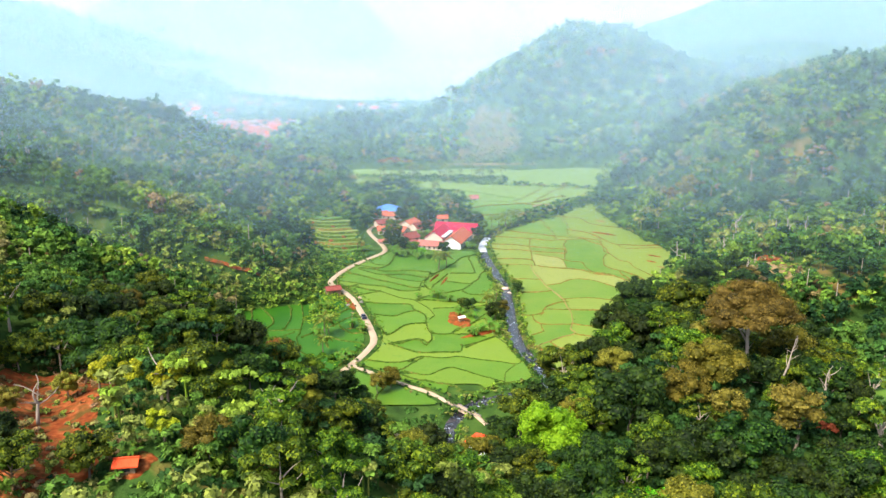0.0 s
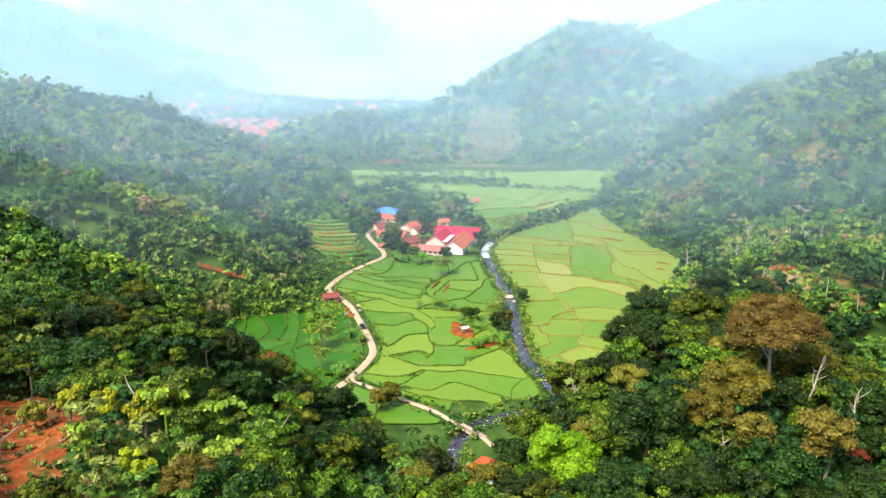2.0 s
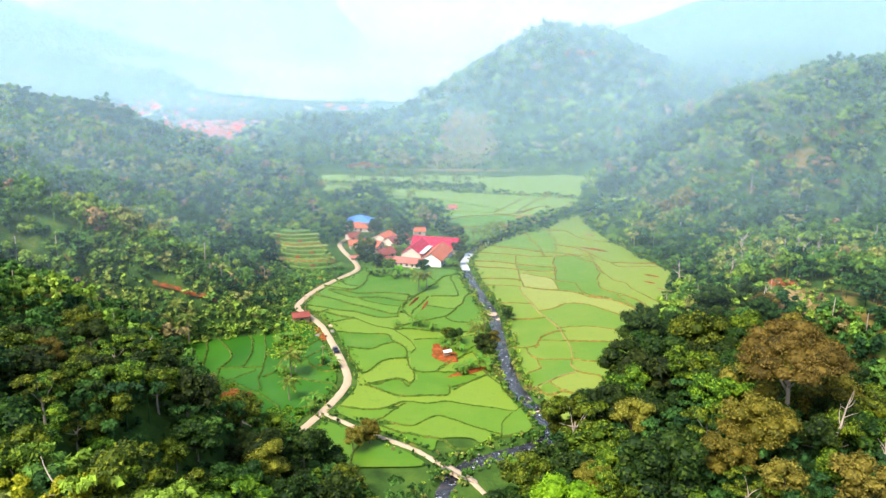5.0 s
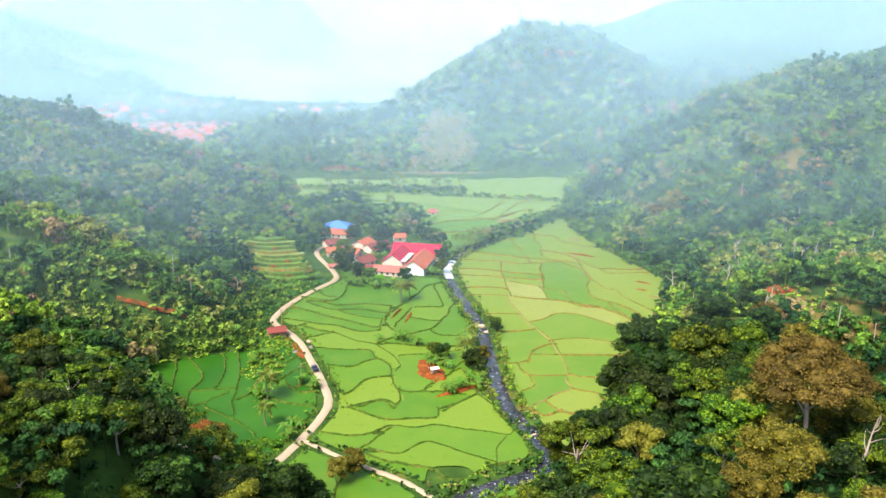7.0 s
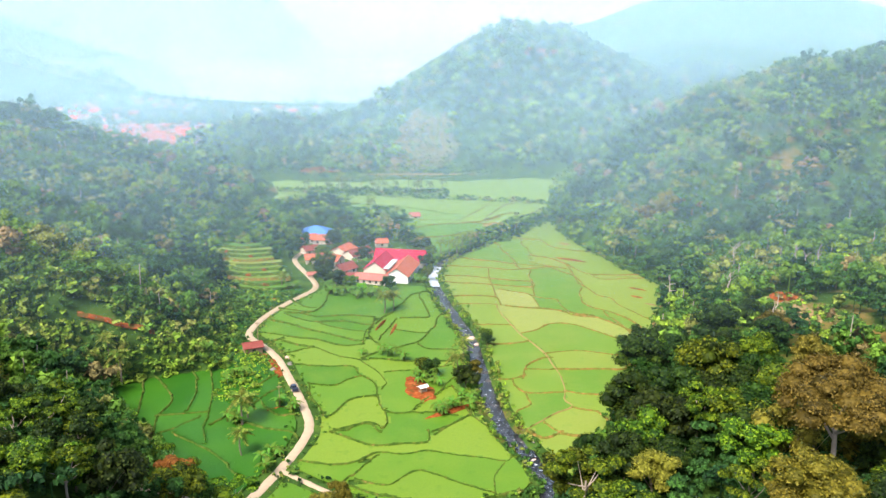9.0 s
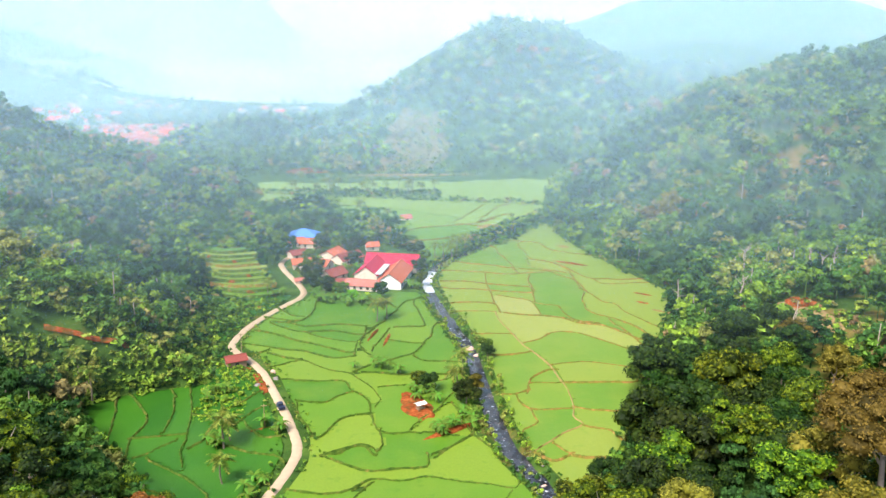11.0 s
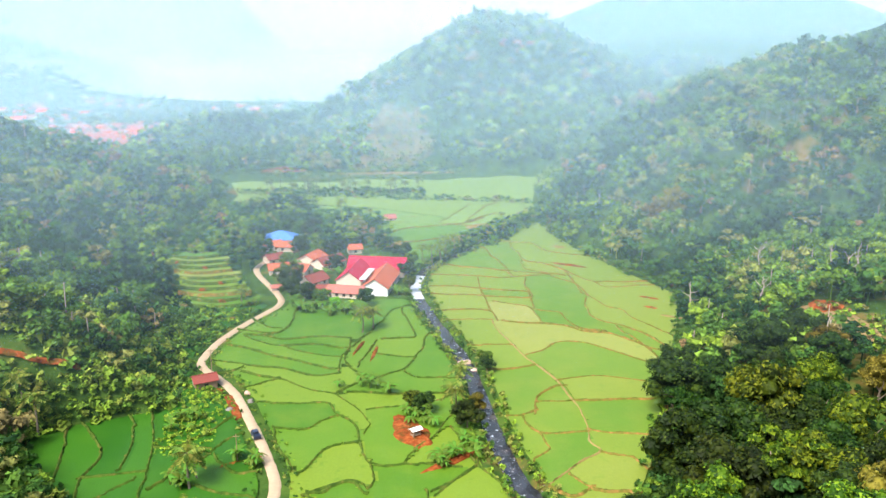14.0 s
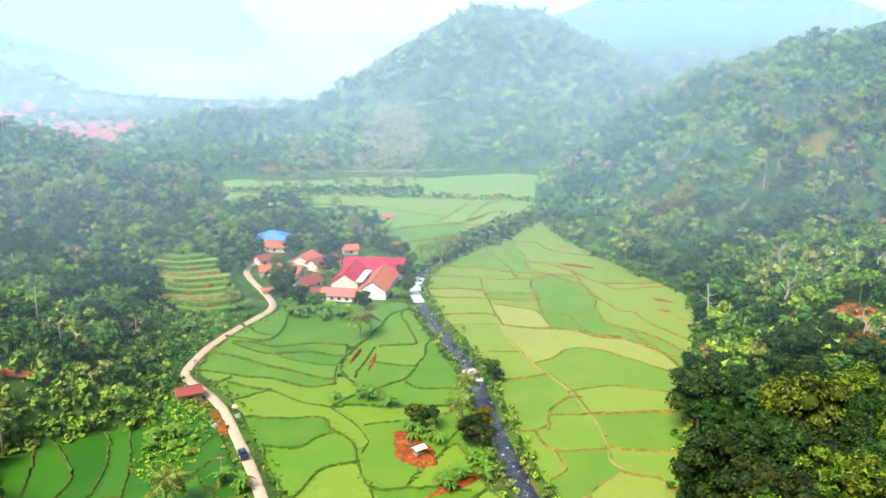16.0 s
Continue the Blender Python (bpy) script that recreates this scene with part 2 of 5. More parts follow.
def part(name, data, parent, label=""):
    ob = new(name, data)
    ob.parent = parent
    return tagged(ob, label)


def bm_mesh(name, bm, material):
    me = bpy.data.meshes.new(name)
    bmesh.ops.recalc_face_normals(bm, faces=bm.faces)
    bm.to_mesh(me)
    bm.free()
    me.materials.append(material)
    return me


def box_mesh(name, material, x0, x1, y0, y1, z0, z1, bevel=0.0):
    bm = bmesh.new()
    bmesh.ops.create_cube(bm, size=1)
    for v in bm.verts:
        v.co = Vector((x0 + (v.co.x + 0.5) * (x1 - x0), y0 + (v.co.y + 0.5) * (y1 - y0), z0 + (v.co.z + 0.5) * (z1 - z0)))
    if bevel:
        bmesh.ops.bevel(bm, geom=bm.edges[:], offset=bevel, segments=1, affect="EDGES")
    return bm_mesh(name, bm, material)


def smooth_line(points, step=1.0):
    """A smooth line through a few places, in even steps."""
    p = np.asarray(points, float)
    if len(p) == 2:
        n = max(2, int(np.linalg.norm(p[1] - p[0]) / step) + 1)
        return p[0] + (p[1] - p[0]) * np.linspace(0, 1, n)[:, None]
    ends = np.vstack([2 * p[0] - p[1], p, 2 * p[-1] - p[-2]])
    out = []
    for a, b, c, d in zip(ends, ends[1:], ends[2:], ends[3:]):
        n = max(2, int(np.linalg.norm(c - b) / step) + 1)
        t = np.linspace(0, 1, n, endpoint=False)[:, None]
        out.append(0.5 * (2 * b + (c - a) * t + (2 * a - 5 * b + 4 * c - d) * t**2 + (3 * b - a - 3 * c + d) * t**3))
    return np.vstack([*out, p[-1:]])


def away(x, y, line):
    """The least distance of places to a line's steps."""
    x, y = np.asarray(x, float), np.asarray(y, float)
    best = np.full(x.shape, 1e9)
    for a, b in line:
        np.minimum(best, (x - a) ** 2 + (y - b) ** 2, out=best)
    return np.sqrt(best)


def sweep(name, line, profile, height, material, wobble=0.0):
    """A strip along a line: profile is pairs of sideways and up, height(x, y) the ground under it."""
    line = np.asarray(line)
    d = np.gradient(line, axis=0)
    d /= np.maximum(np.linalg.norm(d, axis=1, keepdims=True), 1e-6)
    side = np.stack([d[:, 1], -d[:, 0]], 1)
    k, n = len(profile), len(line)
    verts = np.zeros((n, k, 3))
    for j, (s, up) in enumerate(profile):
        jit = rng.normal(0, wobble, n) if wobble else np.zeros(n)
        xy = line + side * (s + jit)[:, None]
        verts[:, j, :2] = xy
        verts[:, j, 2] = height(line[:, 0], line[:, 1]) + up + (rng.normal(0, wobble * 0.4, n) if wobble else 0)
    i, j = np.meshgrid(np.arange(n - 1), np.arange(k - 1), indexing="ij")
    a = (i * k + j).ravel()
    return raw_mesh(name, verts.reshape(-1, 3), np.stack([a, a + k, a + k + 1, a + 1], 1), material)


# ---- the lie of the land ----
ROAD = smooth_line([(-47, 178), (-40, 188), (-35, 197), (-27, 215), (-22, 233), (-24, 247), (-29, 265), (-34, 281), (-39, 291), (-44.5, 300), (-45, 307), (-42, 320), (-36.5, 333), (-31, 343), (-27.5, 350), (-27, 358), (-31, 372), (-36, 387), (-38, 400), (-33, 415)], 1.5)
LANE = smooth_line([(-27, 215), (-15, 204), (-3, 194.5), (2, 188.5), (8, 182), (12, 174)], 1.5)
RIVER = smooth_line([(-22, 138), (-10, 152), (1, 166), (3, 177), (8, 187), (17, 193), (26, 197.5), (31, 204), (29, 217), (25.5, 232), (24.5, 250), (25, 272), (25.5, 292), (23, 317), (20, 344), (20, 370), (28, 393), (48, 419), (74, 458), (95, 480), (112, 505), (140, 540)], 2.0)
CUT = smooth_line([(-86, 271.5), (-80, 272.3), (-74, 273), (-67, 275)], 1.0)
LEFT_Y, LEFT_X = [100, 150, 185, 200, 218, 230, 245, 262, 268, 274, 300, 323, 340, 380, 430, 470, 560, 640, 700, 800], [-12, -14, -20, -36, -52, -57, -69, -78, -70, -48, -50, -54, -60, -66, -74, -72, -62, -78, -120, -300]
RIGHT_Y, RIGHT_X = [100, 150, 190, 205, 224, 239, 254, 283, 322, 345, 376, 423, 458, 515, 570, 640, 700, 800], [8, 12, 28, 36, 48, 57, 65, 79, 99, 108, 100, 92, 92, 101, 117, 139, 150, 160]


def ease(t):
    t = np.clip(t, 0, 1)
    return t * t * (3 - 2 * t)


def bump2(x, y, cx, cy, sx, sy, h):
    return h * np.exp(-(((x - cx) / sx) ** 2 + ((y - cy) / sy) ** 2) / 2)


def rough(x, y):
    """Uneven ground, about one metre up and down."""
    return 0.5 * np.sin(x * 0.11 + 1.3 * np.sin(y * 0.043)) + 0.5 * np.sin(y * 0.09 + 1.7 * np.sin(x * 0.051)) + 0.3 * np.sin(x * 0.31 + y * 0.23)


def land(x, y):
    """The height of the ground without the river's bed."""
    x, y = np.asarray(x, float), np.asarray(y, float)
    left = np.interp(y, LEFT_Y, LEFT_X) - x
    right = x - np.interp(y, RIGHT_Y, RIGHT_X)
    h = np.zeros(np.broadcast(x, y).shape)
    dl = np.maximum(left, 0)
    crest = np.interp(y, [150, 220, 270, 330, 400, 450, 520, 600, 680, 760], [58, 58, 60, 58, 71, 74, 50, 26, 14, 8])
    h = h + crest * (1 - np.exp(-((dl / 72) ** 1.15)))
    dr = np.maximum(right, 0)
    gentle = ease((y - 225) / 40) * 26 * (1 - np.exp(-dr / 85))
    steep = ease((y - 340) / 90) * 95 * (1 - np.exp(-((dr / 105) ** 1.1))) * (1 - 0.75 * ease((y - 540) / 200))
    h = h + gentle * (1 - ease((y - 340) / 90)) + steep
    h = h + bump2(x, y, 66, 172, 24, 26, 10) * ease(right / 14)
    # the near slope on the side of the camera
    h = h + 33 * ease((188 - y) / 92) * ease((30 - x) / 45) * (1 - ease((np.maximum(left, 0)) / 60) * 0.6)
    h = h * ease((away(x, y, RIVER[:14]) - 7) / 34)
    # hills beyond the valley
    out = np.maximum(np.maximum(left, right), y - 632)
    far = bump2(x, y, 146, 850, 84, 110, 101) + bump2(x, y, 42, 735, 48, 45, 32) + bump2(x, y, -95, 745, 48, 36, 22) + bump2(x, y, 430, 1080, 170, 150, 62)
    h = h + far * ease(out / 60)
    h = h + bump2(x, y, -880, 1500, 300, 260, 160) + bump2(x, y, 760, 1650, 330, 260, 190) + bump2(x, y, -420, 2600, 190, 300, 300) + bump2(x, y, -900, 2700, 300, 300, 270)
    return h + rough(x, y) * ease((out - 4) / 25) * (1 + 2.5 * ease(h / 60))


def ground_height(x, y):
    x, y = np.asarray(x, float), np.asarray(y, float)
    bed = away(x, y, RIVER)
    return land(x, y) - 1.8 * (1 - ease((bed - 0.7) / 2.6))


def axis(dense0, dense1, step, end0, end1, grow=1.13):
    mid = list(np.arange(dense0, dense1 + step, step))
    s, v = step, mid[0]
    low = []
    while v > end0:
        s *= grow
        v -= s
        low.append(v)
    s, v = step, mid[-1]
    while v < end1:
        s *= grow
        v += s
        mid.append(v)
    return np.array(low[::-1] + mid)


GX, GY = axis(-110, 140, 2.0, -3500, 3500), axis(90, 500, 2.0, -900, 4200, 1.05)
gx, gy = np.meshgrid(GX, GY, indexing="ij")
gz = ground_height(gx, gy)
ii, jj = np.meshgrid(np.arange(len(GX) - 1), np.arange(len(GY) - 1), indexing="ij")
a0 = (ii * len(GY) + jj).ravel()
ground = new("ground", raw_mesh("ground", np.stack([gx, gy, gz], -1).reshape(-1, 3), np.stack([a0, a0 + len(GY), a0 + len(GY) + 1, a0 + 1], 1), GROUND))
ground.data.polygons.foreach_set("use_smooth", np.ones(len(ground.data.polygons), bool))
tagged(ground, "valley ground of dark soil, grass and undergrowth", "ground", kind="structure")

river = new("water", sweep("water", RIVER, [(-2.6, 0), (-0.9, 0.03), (0.9, 0.03), (2.6, 0)], lambda x, y: np.full(len(x), -0.85), WATER))
tagged(river, "shallow stony river with dark water and white riffles", "river", kind="structure")
road = new("road", sweep("road", ROAD, [(-1.6, -0.5), (-0.95, 0.22), (-0.5, 0.24), (-0.22, 0.32), (0.22, 0.32), (0.5, 0.24), (0.95, 0.22), (1.6, -0.5)], lambda x, y: land(x, y), DIRT, 0.06))
tagged(road, "pale dirt road winding through the rice fields", "road", kind="structure")
lane = new("road", sweep("lane", LANE, [(-1.0, -0.6), (-0.42, 0.35), (0.42, 0.35), (1.0, -0.6)], lambda x, y: np.maximum(land(x, y), 0), DIRT, 0.08))
tagged(lane, "narrow pale footpath on a bank beside rice plots", "path", kind="structure")

# ---- rice plots ----
BUNDS = []


def bund(*points):
    BUNDS.append((smooth_line(points, 1.0), 0))


def footpath(*points):
    BUNDS.append((smooth_line(points, 1.0), 1))


footpath((38.9, 326.1), (38.8, 317.2), (40.4, 305.0), (41.8, 293.9), (43.5, 288.3), (45.9, 277.8), (46.2, 269.0), (46.5, 261.0), (45.5, 251.5), (43.8, 244.5), (44.8, 240.6), (39.6, 237.0), (34.7, 232.7), (30.5, 229.0))
bund((42.3, 295.9), (47.8, 298.6), (53.4, 304.0), (60.6, 303.0), (66.5, 295.9), (71.8, 288.3), (76.3, 282.1))
bund((46.5, 265.4), (52.6, 264.8), (59.6, 264.5), (65.8, 263.9), (69.8, 269.1), (75.4, 281.0))
bund((37.7, 266.0), (44.3, 265.1), (46.5, 265.4))
bund((35.7, 259.5), (37.2, 265.4), (39.4, 270.0), (44.1, 274.1), (47.1, 274.4))
bund((28.7, 259.6), (32.6, 259.4), (36.2, 261.6))
bund((32.4, 258.5), (32.6, 254.2), (34.2, 250.4), (37.1, 249.4), (41.0, 249.4), (44.8, 249.4))
bund((34.4, 249.8), (34.3, 245.9), (34.2, 242.6), (30.0, 239.1))
bund((45.5, 250.4), (48.9, 248.3), (54.3, 247.0), (58.9, 245.8))
bund((44.6, 240.1), (47.8, 238.2), (50.4, 236.9), (51.3, 233.1))
bund((35.5, 232.2), (37.7, 227.6), (40.3, 225.2), (44.5, 224.6), (47.5, 223.5))
bund((30.4, 228.6), (33.4, 224.5), (35.8, 225.2), (38.5, 227.3))
bund((26.7, 327.8), (33.8, 327.3), (38.9, 326.1))
bund((26.5, 337.9), (33.8, 337.5), (40.3, 334.8), (40.6, 325.8))
bund((32.2, 305.2), (39.4, 304.2), (40.4, 303.2))
bund((28.4, 380.2), (34.6, 378.5), (43.7, 375.7), (51.5, 372.3), (61.3, 373.2))
bund((24.4, 365.2), (34.3, 363.8), (41.7, 359.9), (50.1, 356.6), (57.5, 353.6), (56.4, 347.1), (47.5, 349.1), (40.1, 351.4))
bund((53.9, 335.8), (56.8, 332.4), (61.7, 330.0), (62.0, 321.7), (64.3, 314.6), (70.3, 311.7))
bund((43.0, 324.4), (48.7, 322.0), (53.7, 320.8), (60.0, 317.8), (64.3, 312.1), (71.2, 309.1), (75.5, 302.3), (79.3, 294.9), (84.0, 294.3))
bund((71.9, 332.6), (70.7, 325.9), (72.4, 320.2), (77.0, 315.3), (81.1, 307.7), (83.1, 298.0))
bund((75.4, 349.6), (77.2, 342.9), (78.8, 333.4), (82.4, 330.0), (82.9, 321.4), (85.9, 313.0), (87.3, 307.8))
bund((54.7, 382.0), (62.4, 377.7), (69.1, 374.4), (72.6, 367.7), (76.6, 359.8), (76.7, 344.2))
bund((66.0, 402.0), (66.6, 394.7), (73.2, 389.3), (78.0, 378.6), (82.2, 364.1), (89.8, 361.6))
bund((68.1, 426.4), (76.1, 423.1), (78.7, 409.6), (85.5, 403.8))
bund((55.7, 397.1), (56.6, 385.8), (56.4, 380.1))
bund((64.0, 388.9), (63.5, 382.3), (70.6, 375.7))
bund((76.1, 308.4), (77.7, 295.2), (77.4, 284.7))
bund((83.7, 362.4), (86.4, 354.9), (95.8, 355.0))
bund((48.5, 340.8), (53.3, 337.1), (53.9, 328.3), (53.7, 320.8))
bund((43.7, 375.7), (41.7, 359.9), (41.4, 349.9), (40.3, 334.8))
bund((57.5, 353.6), (54.9, 335.6))
bund((78.0, 378.6), (76.7, 363.4), (75.4, 349.6))
bund((29.6, 287.6), (35.4, 286.7), (42.7, 288.5))
bund((45.9, 277.8), (55.9, 278.9), (62.6, 276.5), (70.7, 272.4))
bund((-35.3, 322.9), (-29.5, 321.1), (-24.5, 317.5), (-18.0, 318.0), (-13.1, 318.3), (-5.0, 315.7))
bund((-35.7, 321.5), (-30.7, 316.1), (-25.8, 312.2), (-20.3, 312.3), (-14.7, 312.0), (-8.4, 308.4), (-5.6, 308.0))
bund((-22.5, 309.5), (-17.0, 305.2), (-11.6, 302.3), (-7.8, 301.0))
bund((-39.8, 315.1), (-35.1, 312.2), (-31.0, 309.0), (-26.9, 305.0), (-20.6, 300.7), (-14.6, 295.9), (-10.9, 293.0), (-8.7, 293.1))
bund((-40.9, 302.8), (-33.9, 299.4), (-29.3, 297.2), (-23.4, 295.2), (-17.4, 290.5), (-13.8, 288.9), (-8.7, 290.0))
bund((-39.9, 294.5), (-36.4, 295.1), (-33.7, 297.4))
bund((-33.5, 294.7), (-28.9, 291.0), (-24.5, 288.9))
bund((-29.8, 284.7), (-25.8, 287.3), (-23.0, 287.6), (-19.3, 283.5), (-15.1, 279.5), (-10.3, 277.1), (-7.7, 272.8), (-5.2, 268.4), (-3.4, 263.6), (-2.4, 259.2), (-3.1, 257.4))
bund((-25.0, 273.7), (-18.3, 272.5), (-11.7, 271.8), (-9.8, 266.0), (-6.7, 261.8), (-5.3, 257.7), (-5.2, 251.5))
bund((-9.8, 264.6), (-13.0, 262.7), (-16.1, 259.2), (-19.8, 259.5), (-23.6, 260.8))
bund((-5.2, 251.5), (-9.4, 250.9), (-12.4, 249.3), (-14.7, 244.8), (-16.9, 240.6), (-18.5, 240.8), (-19.8, 245.1), (-22.5, 252.7), (-23.6, 260.8))
bund((-5.0, 251.5), (-4.3, 245.2), (-2.8, 241.5), (0.6, 240.3), (3.5, 240.8), (6.2, 240.0))
bund((3.5, 241.3), (5.0, 244.4), (6.3, 246.1))
bund((-15.6, 232.6), (-12.9, 232.2), (-10.8, 234.5), (-8.1, 235.6), (-5.4, 234.6), (-4.4, 232.4))
bund((-3.3, 242.7), (-2.9, 235.9), (-3.8, 232.9))
bund((-35.0, 338.3), (-29.2, 328.5), (-24.9, 326.8))
bund((-38.3, 328.2), (-33.1, 325.0), (-26.4, 323.1), (-23.3, 328.6), (-21.9, 336.4))
bund((4.7, 314.3), (9.7, 314.0), (13.9, 314.9), (13.4, 326.0), (12.9, 334.2))
bund((6.0, 332.4), (9.3, 340.4), (13.2, 342.8))
bund((3.5, 301.5), (8.3, 299.1), (12.1, 298.5))
bund((-1.0, 284.5), (4.3, 288.1), (8.2, 290.6), (11.1, 296.2), (13.3, 302.2))
bund((8.1, 288.7), (11.3, 284.5), (18.4, 283.5))
bund((10.2, 274.9), (17.0, 273.9))
bund((10.9, 269.2), (15.1, 270.2), (18.3, 273.0))
bund((17.3, 243.3), (18.2, 238.5), (20.1, 233.7), (21.6, 230.3))
bund((18.2, 238.5), (12.1, 232.7), (8.1, 228.2))
bund((-4.4, 309.1), (-1.7, 315.7), (1.0, 320.1))
bund((-6.1, 305.0), (-7.1, 298.8), (-5.7, 294.6))
bund((-2.5, 298.2), (0.2, 306.2), (2.2, 312.8))
bund((-8.7, 290.0), (-8.7, 293.1), (-7.8, 301.0), (-5.6, 308.0), (-5.0, 315.7))
bund((-16.3, 231.7), (-10.7, 234.5), (-7.1, 235.2), (-5.0, 230.8))
bund((-16.3, 231.7), (-11.3, 227.3), (-6.5, 224.0), (0.3, 224.3), (5.9, 224.5), (6.9, 230.0))
bund((-21.6, 217.5), (-15.7, 215.7), (-10.5, 216.6), (-5.9, 220.4), (0.1, 219.1), (5.5, 220.2), (12.1, 217.7), (18.5, 215.8), (22.9, 213.8), (24.7, 216.7))
bund((-11.1, 210.6), (-8.5, 215.1), (-5.9, 219.0))
bund((-10.4, 208.8), (-5.4, 206.4), (-2.9, 206.5), (-0.3, 209.3), (3.0, 211.6), (6.1, 210.1), (12.0, 205.3), (18.3, 201.0))
bund((18.3, 201.0), (19.3, 207.8), (22.1, 212.8))
bund((-4.3, 202.2), (-0.7, 200.3), (4.0, 198.8), (6.7, 194.6), (10.8, 194.7), (16.3, 199.5), (20.1, 200.4))
bund((7.7, 229.9), (12.2, 232.8), (17.1, 237.4), (18.7, 240.7))
bund((-52.0, 273.5), (-48.6, 256.7), (-47.2, 242.2))
bund((-47.9, 254.8), (-43.3, 254.4), (-40.0, 258.1))
bund((-54.5, 265.1), (-52.9, 257.0), (-53.0, 246.0))
bund((-64.1, 265.8), (-58.3, 253.6), (-59.6, 243.1), (-58.4, 234.8))
bund((-59.8, 243.8), (-53.4, 244.3), (-47.7, 244.9))
bund((-53.4, 237.6), (-49.3, 241.6))
bund((-45.2, 238.7), (-41.7, 243.5))
bund((-53.1, 232.9), (-47.4, 227.9), (-42.6, 223.2), (-38.4, 217.4))
bund((-51.9, 221.1), (-46.8, 218.0), (-44.7, 213.9))
bund((-66.9, 258.1), (-64.7, 243.4))
bund((-75.7, 262.6), (-68.6, 237.2))
bund((-37.3, 238.1), (-31.9, 234.4), (-26.1, 232.4), (-23.8, 229.1))
bund((-33.2, 246.3), (-29.8, 241.5), (-25.5, 242.3))
bund((-16.1, 195.9), (-15.1, 200.8), (-12.8, 202.4))
bund((14.5, 450.7), (25.9, 461.0), (42.5, 464.9), (56.9, 469.3), (64.1, 477.7))
bund((13.4, 434.2), (28.2, 434.2), (41.7, 441.1))
bund((21.7, 474.4), (38.0, 472.0), (53.1, 463.4))
bund((49.5, 484.0), (60.1, 504.7), (65.2, 516.7))
bund((63.3, 489.2), (73.4, 510.7), (81.1, 517.8))
bund((75.3, 490.4), (64.8, 481.8), (56.9, 469.3))
bund((-16.6, 523.5), (1.3, 516.2), (18.6, 507.5), (34.9, 493.2))
bund((3.2, 425.4), (13.2, 432.1))

X0, Y0, X1, Y1 = -84, 186, 125, 640
nx, ny = X1 - X0, Y1 - Y0
cx, cy = np.meshgrid(np.arange(nx) + X0 + 0.5, np.arange(ny) + Y0 + 0.5, indexing="ij")
open_land = (cx > np.interp(cy, LEFT_Y, LEFT_X) + 1) & (cx < np.interp(cy, RIGHT_Y, RIGHT_X) - 1)
open_land &= cy < 606 + 4 * np.sin(cx / 13) + 2 * np.sin(cx / 5.3)
open_land &= (away(cx, cy, RIVER[::2]) > 4.6) & (away(cx, cy, ROAD[::2]) > 3.2) & (away(cx, cy, LANE[::2]) > 2.5)
open_land &= ~((cx < 22) & (cx > -45) & (cy > 352) & (cy < 445)) & ~((cx < -28) & (cy > 430) & (cy < 540)) & ~((cx < 12) & (cy < 200) & (cx > 2))
# each bank runs on until it meets another one or the field's edge
held = np.full((nx, ny), -1)


def hold(k, line):
    i, j = np.floor(line[:, 0] - X0).astype(int), np.floor(line[:, 1] - Y0).astype(int)
    ok = (i >= 0) & (i < nx) & (j >= 0) & (j < ny)
    held[i[ok], j[ok]] = k


def run_on(k, line, reach=26.0):
    """The line, carried on at its last end to what lies ahead."""
    tip, before = line[-1], line[max(0, len(line) - 5)]
    ahead = (tip - before) / max(np.linalg.norm(tip - before), 1e-6)
    added = []
    for d in np.arange(0.5, reach, 0.5):
        p = tip + ahead * d + np.array([-ahead[1], ahead[0]]) * 0.6 * math.sin(d * 0.35 + k)
        i, j = int(math.floor(p[0] - X0)), int(math.floor(p[1] - Y0))
        if not (0 <= i < nx and 0 <= j < ny and open_land[i, j]):
            return np.vstack([line, *added, p]) if added else line
        around = held[max(0, i - 1):i + 2, max(0, j - 1):j + 2]
        if ((around >= 0) & (around != k)).any():
            return np.vstack([line, *added, p])
        added.append(p)
    return line


for k, (line, _) in enumerate(BUNDS):
    hold(k, line)
for k, (line, trodden) in enumerate(BUNDS):
    if line[:, 1].mean() > 640:
        continue
    line = run_on(k, line)
    hold(k, line)
    line = run_on(k, line[::-1])
    hold(k, line)
    BUNDS[k] = (line, trodden)
free = open_land.copy()
for line, _ in BUNDS:
    i, j = np.floor(line[:, 0] - X0).astype(int), np.floor(line[:, 1] - Y0).astype(int)
    ok = (i >= 0) & (i < nx) & (j >= 0) & (j < ny)
    free[i[ok], j[ok]] = False
    ok &= i + 1 < nx
    free[i[ok] + 1, j[ok]] = False
label = np.zeros((nx, ny), int)
count = 0
RIVER_Y, RIVER_X = RIVER[60:, 1], RIVER[60:, 0]
for si, sj in np.argwhere(free):
    if label[si, sj]:
        continue
    count += 1
    label[si, sj] = count
    stack = [(si, sj)]
    while stack:
        i, j = stack.pop()
        for a, b in ((i + 1, j), (i - 1, j), (i, j + 1), (i, j - 1)):
            if 0 <= a < nx and 0 <= b < ny and free[a, b] and not label[a, b]:
                label[a, b] = count
                stack.append((a, b))
# the cells under the banks join the plot beside them
for _ in range(3):
    for da, db in ((1, 0), (-1, 0), (0, 1), (0, -1)):
        moved = np.roll(label, (da, db), (0, 1))
        label = np.where((label == 0) & open_land, moved, label)
